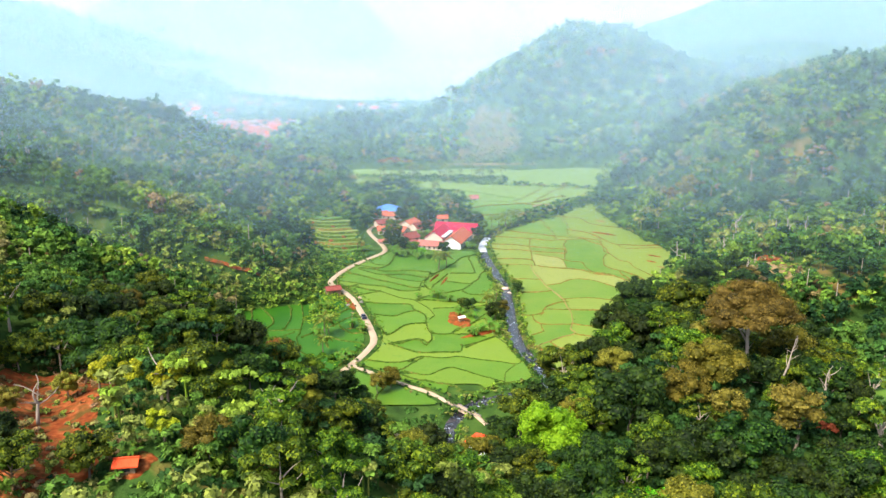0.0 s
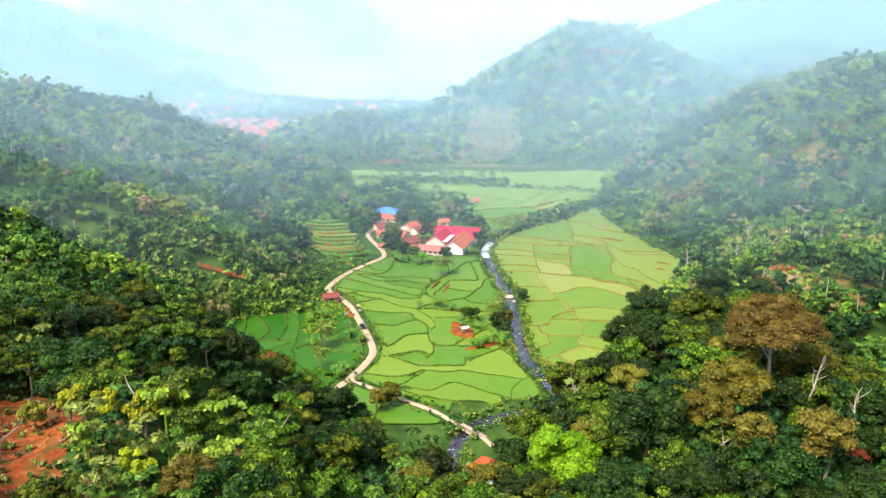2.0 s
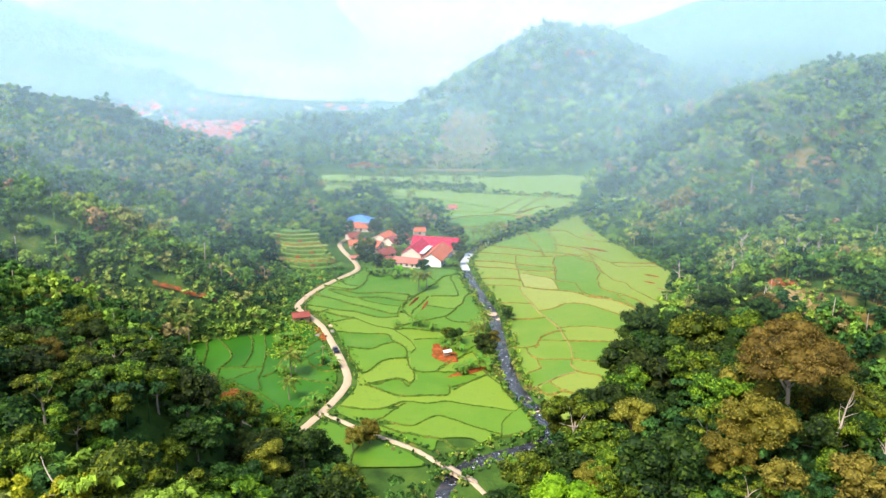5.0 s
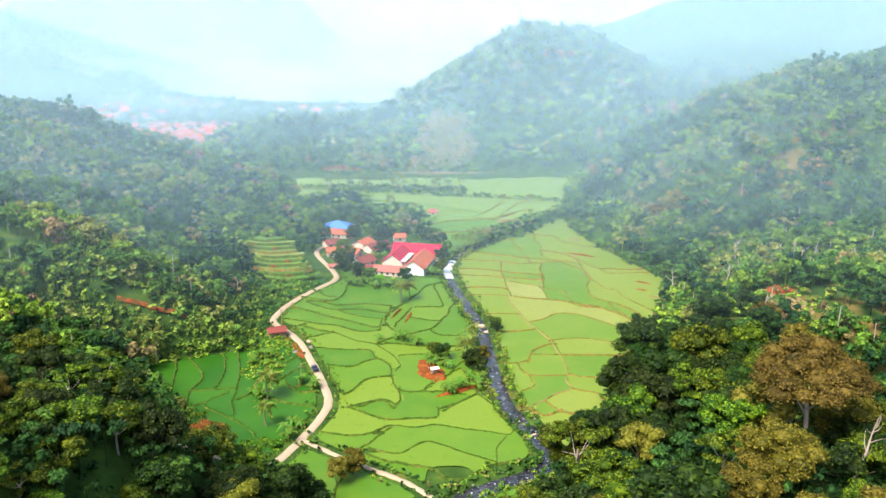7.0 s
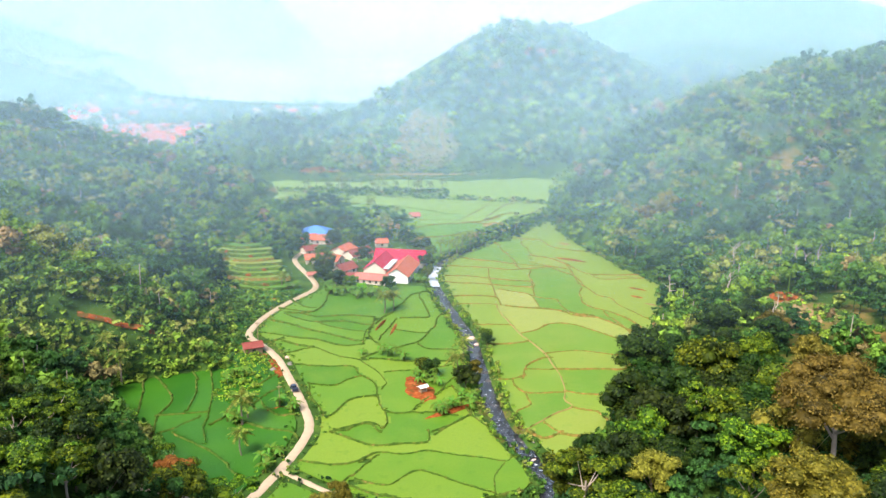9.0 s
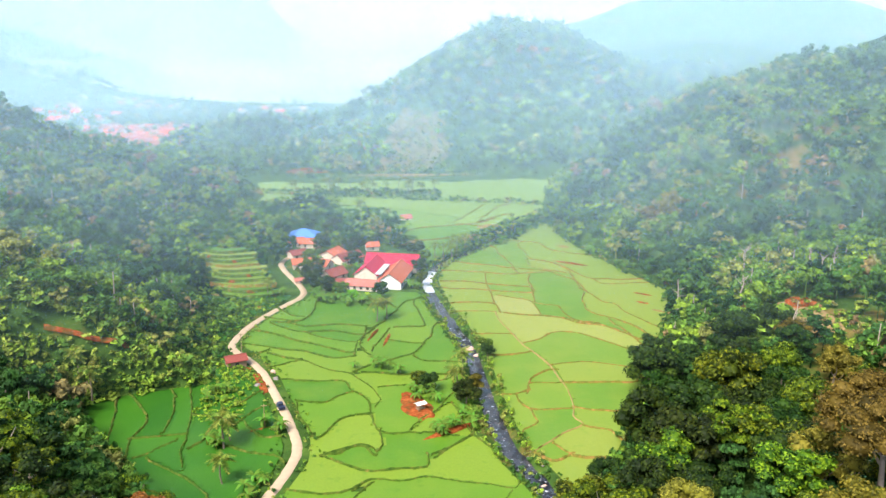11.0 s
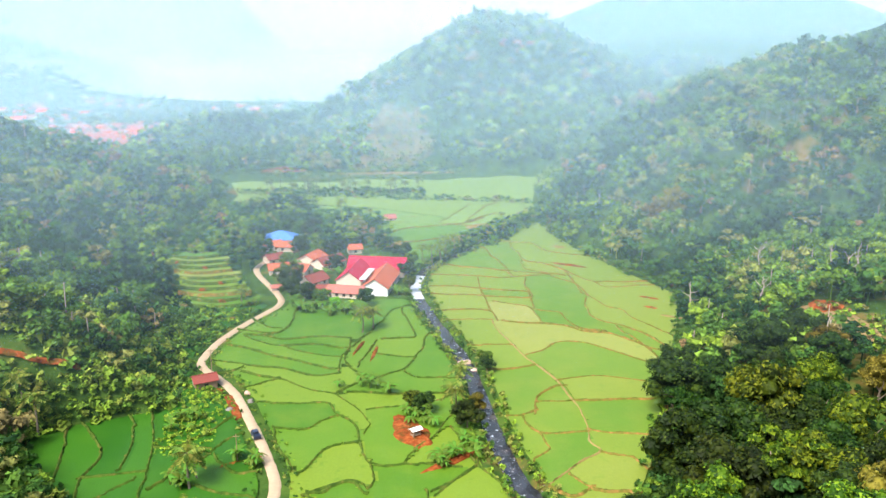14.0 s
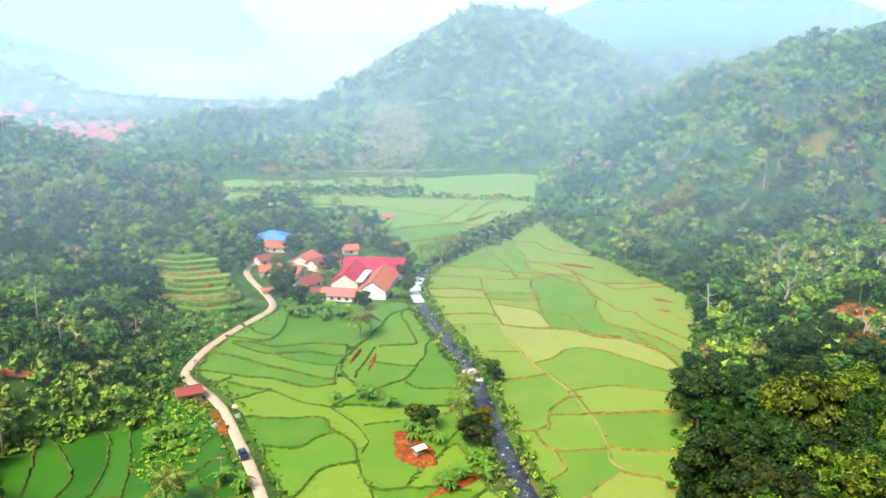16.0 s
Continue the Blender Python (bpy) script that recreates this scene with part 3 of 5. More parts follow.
# the outer edges of the plots run smoothly
edge = {}
for i, j in np.argwhere(open_land):
    for (a, b), p, q in (((i - 1, j), (i, j), (i, j + 1)), ((i + 1, j), (i + 1, j), (i + 1, j + 1)), ((i, j - 1), (i, j), (i + 1, j)), ((i, j + 1), (i, j + 1), (i + 1, j + 1))):
        if not (0 <= a < nx and 0 <= b < ny and open_land[a, b]):
            edge.setdefault(p, set()).add(q)
            edge.setdefault(q, set()).add(p)
shift = {p: np.array(p, float) for p in edge}
for _ in range(8):
    shift = {p: 0.4 * shift[p] + 0.6 * sum(shift[q] for q in near_by) / len(near_by) for p, near_by in edge.items()}
for k in range(1, count + 1):
    cells = np.argwhere(label == k)
    if len(cells) < 12:
        continue
    level = 0.06 + 0.3 * rng.random() + 0.004 * max(0.0, 25 - cells[:, 0].mean() - X0)
    keys = {}
    faces = [[keys.setdefault((i + a, j + b), len(keys)) for a, b in ((0, 0), (1, 0), (1, 1), (0, 1))] for i, j in cells]
    at = np.array([shift.get((int(p[0]), int(p[1])), p) for p in keys], float)
    verts = np.column_stack([at[:, 0] + X0, at[:, 1] + Y0, np.full(len(at), level)])
    mx, my = cells[:, 0].mean() + X0, cells[:, 1].mean() + Y0
    zone = "far" if my > 440 else "yellow" if mx > np.interp(my, RIVER_Y, RIVER_X) else "deep" if mx < np.interp(my, ROAD[:, 1], ROAD[:, 0]) else "fresh"
    plot = new("rice_plot", raw_mesh("rice_plot", verts, faces, RICE[zone]))
    tagged(plot, "flooded plot of young green rice between low banks", "rice field", "rice plots", "structure")
for line, trodden in BUNDS:
    w = 0.12 if trodden else 0.10 + 0.10 * rng.random()
    earth = PATH_EARTH if trodden else BANK if line[:, 0].mean() > 27 else GREEN_BANK
    ob = new("earth_bank", sweep("earth_bank", line, [(-w - 0.22, -0.2), (-w * 0.6, 0.45), (w * 0.6, 0.45), (w + 0.22, -0.2)], lambda x, y: 0.12 + 0.004 * np.maximum(0, 25 - x), earth, 0.10))
    tagged(ob, "trodden dry footpath bank between rice plots" if trodden else "low grassy mud bank between rice plots", "bank", "field banks")


# ---- plants ----
def ico(radius):
    t = (1 + 5**0.5) / 2
    v = np.array([(-1, t, 0), (1, t, 0), (-1, -t, 0), (1, -t, 0), (0, -1, t), (0, 1, t), (0, -1, -t), (0, 1, -t), (t, 0, -1), (t, 0, 1), (-t, 0, -1), (-t, 0, 1)], float)
    f = np.array([(0, 11, 5), (0, 5, 1), (0, 1, 7), (0, 7, 10), (0, 10, 11), (1, 5, 9), (5, 11, 4), (11, 10, 2), (10, 7, 6), (7, 1, 8), (3, 9, 4), (3, 4, 2), (3, 2, 6), (3, 6, 8), (3, 8, 9), (4, 9, 5), (2, 4, 11), (6, 2, 10), (8, 6, 7), (9, 8, 1)])
    return v / np.linalg.norm(v[0]) * radius, f


def octa(radius):
    v = np.array([(1, 0, 0), (-1, 0, 0), (0, 1, 0), (0, -1, 0), (0, 0, 1), (0, 0, -1)], float) * radius
    return v, np.array([(0, 2, 4), (2, 1, 4), (1, 3, 4), (3, 0, 4), (2, 0, 5), (1, 2, 5), (3, 1, 5), (0, 3, 5)])


def leaves(centres, normals, size, long=1.5):
    """One pointed leaf spray at each place."""
    n = len(centres)
    up = normals / np.maximum(np.linalg.norm(normals, axis=1, keepdims=True), 1e-6)
    a = np.cross(up, rng.normal(size=(n, 3)))
    a /= np.maximum(np.linalg.norm(a, axis=1, keepdims=True), 1e-6)
    b = np.cross(up, a)
    s = (size * rng.uniform(0.6, 1.35, n))[:, None]
    v = np.stack([centres - a * s * long / 2 - b * s * 0.5, centres - a * s * long / 2 + b * s * 0.5, centres + a * s * long / 2 - up * s * rng.uniform(-0.1, 0.4, (n, 1))], 1).reshape(-1, 3)
    return v, np.arange(3 * n).reshape(-1, 3)


def crown_clumps(radius, height, count, style):
    """Centres and radii of a crown's clumps about its middle."""
    out = []
    while len(out) < count:
        p = rng.uniform(-1, 1, 3)
        d = np.linalg.norm(p)
        if d > 1 or d < 0.35:
            continue
        if style == "umbrella":
            c = np.array([p[0] * radius, p[1] * radius, (0.95 - 0.95 * (p[0] ** 2 + p[1] ** 2)) * height * 0.55 + p[2] * height * 0.16])
            r = radius * rng.uniform(0.20, 0.32)
        elif style == "tiers":
            c = np.array([p[0] * radius, p[1] * radius, np.round(p[2] * 1.8) / 1.8 * height * 0.5])
            r = radius * rng.uniform(0.20, 0.30)
        else:
            c = p * (radius, radius, height * 0.5)
            r = radius * rng.uniform(0.26, 0.42)
        out.append((c, r))
    return out


def crown_arrays(radius, height, clumps, per_clump, leaf, style="round", flat=0.8, fine=True):
    """Clumps of leaf sprays round a dense inner mass of foliage."""
    pieces = []
    for c, r in crown_clumps(radius, height, clumps, style):
        d = rng.normal(size=(per_clump, 3))
        d /= np.linalg.norm(d, axis=1, keepdims=True)
        d[:, 2] = np.where(d[:, 2] < -0.3, -d[:, 2] * 0.7, d[:, 2])
        squash = np.array([1, 1, flat * (0.45 if style == "tiers" else 0.7 if style == "umbrella" else 1)])
        p = c + d * squash * r * (rng.uniform(0.84, 1.07, (per_clump, 1)) if fine else rng.uniform(0.66, 1.10, (per_clump, 1)))
        pieces.append(leaves(p, d + np.array([0, 0, 0.5]) + rng.normal(0, 0.4, (per_clump, 3)), leaf))
        v, f = ico(r * 0.78) if fine else octa(r * 0.78)
        pieces.append((v * squash * rng.uniform(0.8, 1.15, (len(v), 1)) + c, f))
    return join(pieces)


def limb(p0, p1, r0, r1, bend=0.0, sides=6, steps=4):
    """A tapered, bent piece of wood as arrays."""
    p0, p1 = np.asarray(p0, float), np.asarray(p1, float)
    w = p1 - p0
    side = np.cross(w, rng.normal(size=3))
    side /= max(np.linalg.norm(side), 1e-6)
    other = np.cross(w / np.linalg.norm(w), side)
    t = np.linspace(0, 1, steps)
    ring = np.linspace(0, 2 * np.pi, sides, endpoint=False)
    mid = p0 + w * t[:, None] + side * (bend * np.sin(np.pi * t))[:, None]
    rad = r0 + (r1 - r0) * t
    v = mid[:, None] + rad[:, None, None] * (np.cos(ring)[None, :, None] * side + np.sin(ring)[None, :, None] * other)
    i, j = np.meshgrid(np.arange(steps - 1), np.arange(sides), indexing="ij")
    a, b = (i * sides + j).ravel(), (i * sides + (j + 1) % sides).ravel()
    q = np.stack([a, b, b + sides, a + sides], 1)
    return v.reshape(-1, 3), np.vstack([q[:, [0, 1, 2]], q[:, [0, 2, 3]]])


def join(pieces):
    vs, fs, at = [], [], 0
    for v, f in pieces:
        vs.append(v)
        fs.append(f + at)
        at += len(v)
    return np.vstack(vs), np.vstack(fs)


def trunk_arrays(height, radius, spread, limbs, thick=0.22):
    top = np.array([rng.normal(0, 0.3), rng.normal(0, 0.3), height])
    pieces = [limb((0, 0, -1.0), top, thick * 1.3, thick * 0.6, rng.normal(0, 0.25), 7, 5)]
    for k in range(limbs):
        ang = 2 * np.pi * (k + rng.random()) / limbs
        pieces.append(limb(top * rng.uniform(0.55, 0.95), (np.cos(ang) * radius * spread, np.sin(ang) * radius * spread, height + radius * rng.uniform(0.0, 0.5)), thick * 0.55, thick * 0.15, rng.normal(0, 0.3), 5, 4))
    return join(pieces)


def tree(name, radius, crown_h, stem, clumps, per_clump, leaf, style, leaf_mat, bark=None, thick=0.22):
    """One tree, standing at the origin: trunk with limbs, and crown."""
    top = new(name)
    v, f = trunk_arrays(stem, radius, 0.6, 5, thick)
    part("trunk", raw_mesh("trunk", v, f, bark or BARK), top)
    v, f = crown_arrays(radius, crown_h, clumps, per_clump, leaf, style)
    v = v + (0, 0, stem + crown_h * (0.18 if style == "umbrella" else 0.32))
    part("crown", raw_mesh("crown", v, f, leaf_mat), top)
    return top


def stand(ob, x, y, scale, turn, label, category="tree", group="", sink=0.2):
    """A copy of a plant with its foot on the ground."""
    m = pose(x, y, float(land(x, y)) - sink, 0, 0, turn)
    got = copy_thing(ob, m)
    got.scale = (scale, scale, scale * rng.uniform(0.92, 1.1))
    return tagged(got, label, category, group)


def drop_models(models):
    for m in models:
        for o in (*m.children_recursive, m):
            bpy.data.objects.remove(o)


KINDS = {
    "green": (4.2, 6.0, 4.0, 24, 115, 0.32, "round", "green"),
    "deep": (4.6, 6.5, 4.0, 24, 110, 0.34, "round", "deep"),
    "lime": (5.6, 8.0, 4.0, 40, 210, 0.30, "round", "lime"),
    "olive": (4.6, 7.5, 5.0, 36, 170, 0.29, "round", "olive"),
    "bronze": (4.0, 6.0, 5.0, 18, 120, 0.30, "round", "bronze"),
    "yellow": (2.2, 4.6, 3.4, 16, 110, 0.28, "round", "yellow"),
    "rust": (2.8, 3.6, 3.5, 12, 90, 0.28, "round", "rust"),
    "tiered": (4.4, 5.0, 6.5, 16, 115, 0.38, "tiers", "green"),
    "umbrella": (11.0, 12.0, 15.0, 70, 230, 0.34, "umbrella", "bronze"),
}
LABELS = {
    "green": "leafy green broadleaf tree on a forested slope", "deep": "dense dark green broadleaf tree on a forested slope", "lime": "large bright lime-green tree in full leaf",
    "olive": "tall olive-yellow tree with a heavy crown", "bronze": "brownish tree with sparse dry foliage", "yellow": "small tree with yellow flowering crown",
    "rust": "small tree with rust-red leaves", "tiered": "slender tree with flat tiers of green leaves", "umbrella": "tall old tree with a broad bronze umbrella crown",
}
MODELS = {}
for kind, (r, ch, stem, cl, per, leaf, style, lm) in KINDS.items():
    MODELS[kind] = [tree(kind + "_tree", r, ch, stem, cl, per, leaf, style, LEAF[lm], PALE_BARK if kind in ("umbrella", "tiered") else BARK, 0.55 if kind == "umbrella" else 0.22) for _ in range(4 if kind in ("green", "deep", "tiered") else 2)]


def plant(kind, x, y, scale=1.0, group="trees of the near slope"):
    name = {"green": "broadleaf_tree", "deep": "broadleaf_tree", "tiered": "tiered_tree"}.get(kind, kind + "_tree")
    got = stand(MODELS[kind][rng.integers(len(MODELS[kind]))], x, y, scale, rng.uniform(0, 360), LABELS[kind], "tree", group)
    got.name = name
    return got


# trees that stand out
taken = []
for kind, x, y, s in (("umbrella", 80, 184, 1.0), ("lime", 25, 151, 1.3), ("lime", 41, 124, 1.0), ("lime", 52, 120, 0.8), ("olive", 65, 166, 1.4), ("olive", 57, 161, 1.1), ("bronze", 46, 186, 1.15), ("green", 48, 199, 1.4),
                      ("deep", 55, 207, 1.5), ("tiered", 63, 207, 1.5), ("green", 70, 205, 1.6), ("bronze", 78, 149, 1.6), ("deep", 44, 158, 1.75), ("green", 36, 166, 1.2), ("yellow", -39.5, 98, 0.95),
                      ("yellow", -44.2, 97, 0.85), ("yellow", -50, 99.5, 1.0), ("yellow", -36, 86, 0.8), ("olive", -4, 112, 0.8), ("tiered", -46, 124, 1.15), ("deep", -57, 117, 1.2), ("green", -40, 122, 1.1),
                      ("rust", -42, 186, 1.1), ("green", -50, 74, 0.8), ("deep", -55, 79, 0.7), ("bronze", -60, 92, 0.55), ("bronze", -56, 101, 0.5), ("olive", 94, 193, 1.5), ("green", 99, 186, 1.5), ("rust", 88, 156, 0.8), ("olive", -14, 197, 0.6), ("bronze", -17, 193, 0.7), ("olive", 33, 165, 0.85), ("bronze", 64, 151, 1.2),
                      ("deep", 27, 172, 1.3), ("green", 38, 178, 1.1), ("deep", 74, 168, 1.4), ("green", 86, 174, 1.2), ("olive", 108, 262, 0.9), ("lime", 88, 244, 0.6), ("green", 78, 236, 1.7), ("deep", 66, 228, 1.5), ("green", 92, 226, 1.7)):
    plant(kind, x, y, s, "trees that stand out")
    taken.append((x, y, 3.8 * s if kind != "umbrella" else 4.5))


def fits(x, y, r):
    return all((x - a) ** 2 + (y - b) ** 2 > ((r + c) * 0.66) ** 2 for a, b, c in taken)


def wooded(x, y):
    """Whether woods cover a place."""
    left, right = np.interp(y, LEFT_Y, LEFT_X) - x - 2.5 - 2.5 * np.sin(y * 0.17) - 2 * np.sin(y * 0.41), x - np.interp(y, RIGHT_Y, RIGHT_X) - 1.5 * np.sin(y * 0.21) - np.sin(y * 0.53)
    clear = away(x, y, RIVER[::2]) < 5
    clear |= away(x, y, ROAD[::2]) < 3.5
    clear |= (y > 135) & (y < 235) & (x > 100 + (y - 150) * 0.5) & (x < 175)
    clear |= ((x + 58 - (y - 96) * -0.35) / 11.5) ** 2 + ((y - 94) / 23) ** 2 < 1
    clear |= ((x + 38) / 5) ** 2 + ((y - 78) / 6) ** 2 < 1
    clear |= (x > 4) & (x < 15) & (y > 148) & (y < 180)
    clear |= ((x - 124) / 9) ** 2 + ((y - 276) / 22) ** 2 < 1
    clear |= ((x > -100) & (x < -44) & (y > 262) & (y < 276)) | ((x > -60) & (x < -44) & (y > 262) & (y < 318))
    clear |= away(x, y, LANE) < 3
    return ((np.maximum(left, right) > 1.5) | (y < 172) | (y > 642)) & ~clear


tries = near = 0
while near < 270 and tries < 8000:
    tries += 1
    if rng.random() < 0.55:
        x, y = rng.uniform(-80, 22), rng.uniform(74, 200)
    else:
        x, y = rng.uniform(14, 112), rng.uniform(112, 268)
    s = rng.uniform(0.6, 1.1) if x < 18 else rng.uniform(0.8, 1.5)
    if not wooded(np.array(x), np.array(y)) or not fits(x, y, 3.5 * s):
        continue
    # dark kinds prevail in some zones: forest shade and vignetting put into colour
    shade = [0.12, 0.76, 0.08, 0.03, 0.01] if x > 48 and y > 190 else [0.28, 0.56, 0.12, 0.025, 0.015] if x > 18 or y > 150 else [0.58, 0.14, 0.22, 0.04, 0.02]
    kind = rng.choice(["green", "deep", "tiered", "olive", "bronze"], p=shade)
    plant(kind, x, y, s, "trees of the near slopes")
    taken.append((x, y, 3.5 * s))
    near += 1


# ---- woods ----
def planted(x, y):
    """The slope of the young plantation: narrow at its top, with ragged sides."""
    return (y > 636) & (y < 702) & (x > 13 + (y - 640) * 0.42 + 2 * np.sin(y * 0.5)) & (x < 63 - (y - 640) * 0.12 + 2 * np.sin(y * 0.37))


def wood(name, spots, templates, label_text):
    """Many trees in one mesh."""
    vs, fs, tints, at = [], [], [], 0
    for x, y, s, tint in spots:
        v, f = templates[rng.integers(len(templates))]
        c, sn = np.cos(turn := rng.uniform(0, 6.283)), np.sin(turn)
        w = v * (s, s, s * rng.uniform(0.85, 1.25))
        w = np.column_stack([w[:, 0] * c - w[:, 1] * sn + x, w[:, 0] * sn + w[:, 1] * c + y, w[:, 2] + float(land(x, y)) - 0.3])
        vs.append(w)
        fs.append(f + at)
        tints.append(np.full(len(w), tint))
        at += len(w)
    if name == "woods":
        some = [limb((x, y, float(land(x, y)) - 0.5), (x + rng.normal(0, 0.3), y + rng.normal(0, 0.3), float(land(x, y)) + 8.5 * s), 0.20, 0.12, 0.1, 4, 2) for x, y, s, _ in spots if rng.random() < 0.10]
        tagged(new("tree_trunks", raw_mesh("tree_trunks", *join(some), PALE_BARK)), "pale slender trunks standing among the woods", "trunks", kind="stuff")
    ob = new(name, raw_mesh(name, np.vstack(vs), np.vstack(fs), FOREST, np.concatenate(tints)))
    return tagged(ob, label_text, "woods", kind="stuff")


def template(radius, height, stem, clumps, per, leaf, style="round", fine=False):
    v, f = crown_arrays(radius, height, clumps, per, leaf, style, 0.8, fine)
    return join([(v + (0, 0, stem + height * 0.3), f), limb((0, 0, -1), (0, 0, stem), 0.24, 0.14, 0.1, 4, 2)])


def scatter(x0, x1, y0, y1, gap, keep):
    """Places on a jittered grid where keep() holds."""
    xs, ys = np.meshgrid(np.arange(x0, x1, gap), np.arange(y0, y1, gap), indexing="ij")
    xs, ys = (xs + rng.uniform(-0.48, 0.48, xs.shape) * gap).ravel(), (ys + rng.uniform(-0.48, 0.48, ys.shape) * gap).ravel()
    ok = keep(xs, ys)
    return xs[ok], ys[ok]


def tint_at(x, y):
    patch = 0.5 + 0.25 * math.sin(x * 0.045 + 2 * math.sin(y * 0.021)) + 0.25 * math.sin(y * 0.05 + 1.5 * math.sin(x * 0.03))
    return float(np.clip(0.5 * patch + rng.normal(0.15, 0.26), 0, 0.86) if rng.random() > 0.04 else rng.uniform(0.86, 1.0))


NEAR = [template(2.8, 4.4, 3.0, 9, 30, 0.5), template(2.4, 3.6, 2.4, 8, 30, 0.46), template(3.2, 3.6, 4.5, 9, 30, 0.52, "tiers")]
MID = [template(3.7, 5.6, 2.6, 9, 24, 0.80), template(3.3, 6.8, 3.0, 9, 24, 0.76), template(4.4, 4.0, 5.0, 8, 26, 0.80, "tiers"), template(2.8, 4.6, 2.0, 7, 22, 0.74), template(4.5, 6.0, 3.0, 10, 24, 0.82), template(4.0, 7.2, 4.0, 10, 24, 0.80)]
FAR = [template(4.6, 6.8, 2.0, 6, 11, 1.5), template(4.2, 7.8, 2.5, 6, 11, 1.5), template(5.2, 5.8, 2.5, 7, 11, 1.55)]
SHRUB = [template(1.1, 1.4, 0.2, 3, 12, 0.42), template(1.5, 1.5, 0.2, 3, 14, 0.48), template(0.8, 1.8, 0.2, 2, 12, 0.4)]
stood = np.array([(a, b) for a, b, _ in taken])


def clear_of(x, y, gap):
    d = np.full(x.shape, 1e9)
    for a, b in stood:
        d = np.minimum(d, (x - a) ** 2 + (y - b) ** 2)
    return d > gap * gap


def spots(x, y, low, high):
    return [(a, b, rng.uniform(low, high), tint_at(a, b)) for a, b in zip(x, y)]


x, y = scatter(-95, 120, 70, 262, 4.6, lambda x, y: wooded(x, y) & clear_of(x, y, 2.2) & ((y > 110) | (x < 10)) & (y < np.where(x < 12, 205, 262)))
# lower tint away from the near left puts shade between trees into colour
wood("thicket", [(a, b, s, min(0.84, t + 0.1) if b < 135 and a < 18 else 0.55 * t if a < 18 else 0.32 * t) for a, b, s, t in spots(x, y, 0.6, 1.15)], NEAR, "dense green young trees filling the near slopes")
x, y = scatter(-330, 0, 170, 560, 5.4, lambda x, y: wooded(x, y) & ((y > 204) | (x < -95)) & (x < np.interp(y, LEFT_Y, LEFT_X) - 1.5) & (x > -60 - 0.50 * y) & ((x > -215) | (land(x, y) > 38)))
wood("woods", spots(x, y, 0.6, 1.15), MID, "dense mixed green woods on the valley's side")
x, y = scatter(20, 330, 150, 560, 5.6, lambda x, y: wooded(x, y) & ((y > 261) | (x > 119)) & (x > np.interp(y, RIGHT_Y, RIGHT_X) + 1.5) & (x < 40 + 0.56 * y))
wood("woods", spots(x, y, 0.65, 1.3), MID, "dense mixed green woods on the steep hillside")
x, y = scatter(-150, 400, 600, 960, 7.6, lambda x, y: wooded(x, y) & (y > 644) & ~planted(x, y) & (((x - 152) / 16) ** 2 + ((y - 782) / 15) ** 2 > 1))
wood("distant_woods", spots(x, y, 0.7, 1.35), FAR, "hazy green woods on the distant hill")
x, y = scatter(-1080, -330, 1280, 1560, 15, lambda x, y: land(x, y) > 22)
wood("distant_woods", spots(x, y, 1.4, 2.4), FAR, "faint blue woods on the far misty hill")
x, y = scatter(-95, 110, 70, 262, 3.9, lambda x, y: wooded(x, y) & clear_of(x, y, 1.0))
# leaf tint scaled by 0.35 paints the shade below the trees
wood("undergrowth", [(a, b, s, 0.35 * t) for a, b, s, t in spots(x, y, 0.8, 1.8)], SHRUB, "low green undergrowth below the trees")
x, y = scatter(-104, -42, 236, 326, 1.55, lambda x, y: (x < np.interp(y, LEFT_Y, LEFT_X) + 0.5) & ((y > 262) | (x > np.interp(y, LEFT_Y, LEFT_X) - 9)) & ((away(x, y, CUT) > 1.3) | (rng.random(x.shape) < 0.2)))
wood("shrubs", [(a, b, s * (1.25 if b < 280 else 1.0) * (1.5 if rng.random() < 0.12 else 1), min(0.82, t + 0.22)) for a, b, s, t in spots(x, y, 0.6, 1.9)], SHRUB, "bright green shrubs on the low bank above the rice")
x, y = scatter(-50, 60, 140, 480, 1.7, lambda x, y: (away(x, y, RIVER) > 2.1) & (away(x, y, RIVER) < 5.0) & (rng.random(x.shape) < 0.8))
wood("riverside_bushes", [(a, b, s, min(0.85, t + 0.25)) for a, b, s, t in spots(x, y, 0.5, 1.3)], SHRUB, "green bushes and grass along the river's banks")
x, y = scatter(20, 118, 420, 520, 2.2, lambda x, y: (away(x, y, RIVER) > 2.5) & (away(x, y, RIVER) < 8.5))
wood("riverside_bushes", spots(x, y, 1.0, 2.6), SHRUB, "dark bushes along the far bend of the river")
x, y = scatter(-55, -8, 190, 345, 1.5, lambda x, y: (away(x, y, ROAD) > 1.7) & (away(x, y, ROAD) < 5.0) & (x > np.interp(y, ROAD[:, 1], ROAD[:, 0]) - 30) & (rng.random(x.shape) < 0.9))
wood("roadside_bushes", [(a, b, s, min(0.85, t + 0.2)) for a, b, s, t in spots(x, y, 0.3, 0.95)], SHRUB, "grass and bushes along the dirt road")
x, y = scatter(-30, 6, 184, 218, 1.6, lambda x, y: (away(x, y, LANE) > 1.3) & (away(x, y, LANE) < 3.4) & (y > 182) & (rng.random(x.shape) < 0.8))
wood("hedge", spots(x, y, 0.5, 1.0), SHRUB, "low dark hedge beside the narrow path")
x, y = scatter(-60, 100, 505, 575, 2.6, lambda x, y: (np.abs(y - (566 - 0.33 * (x + 50))) < 4) | ((x < 46) & (np.abs(y - (573 - 0.2 * (x + 50))) < 6)))
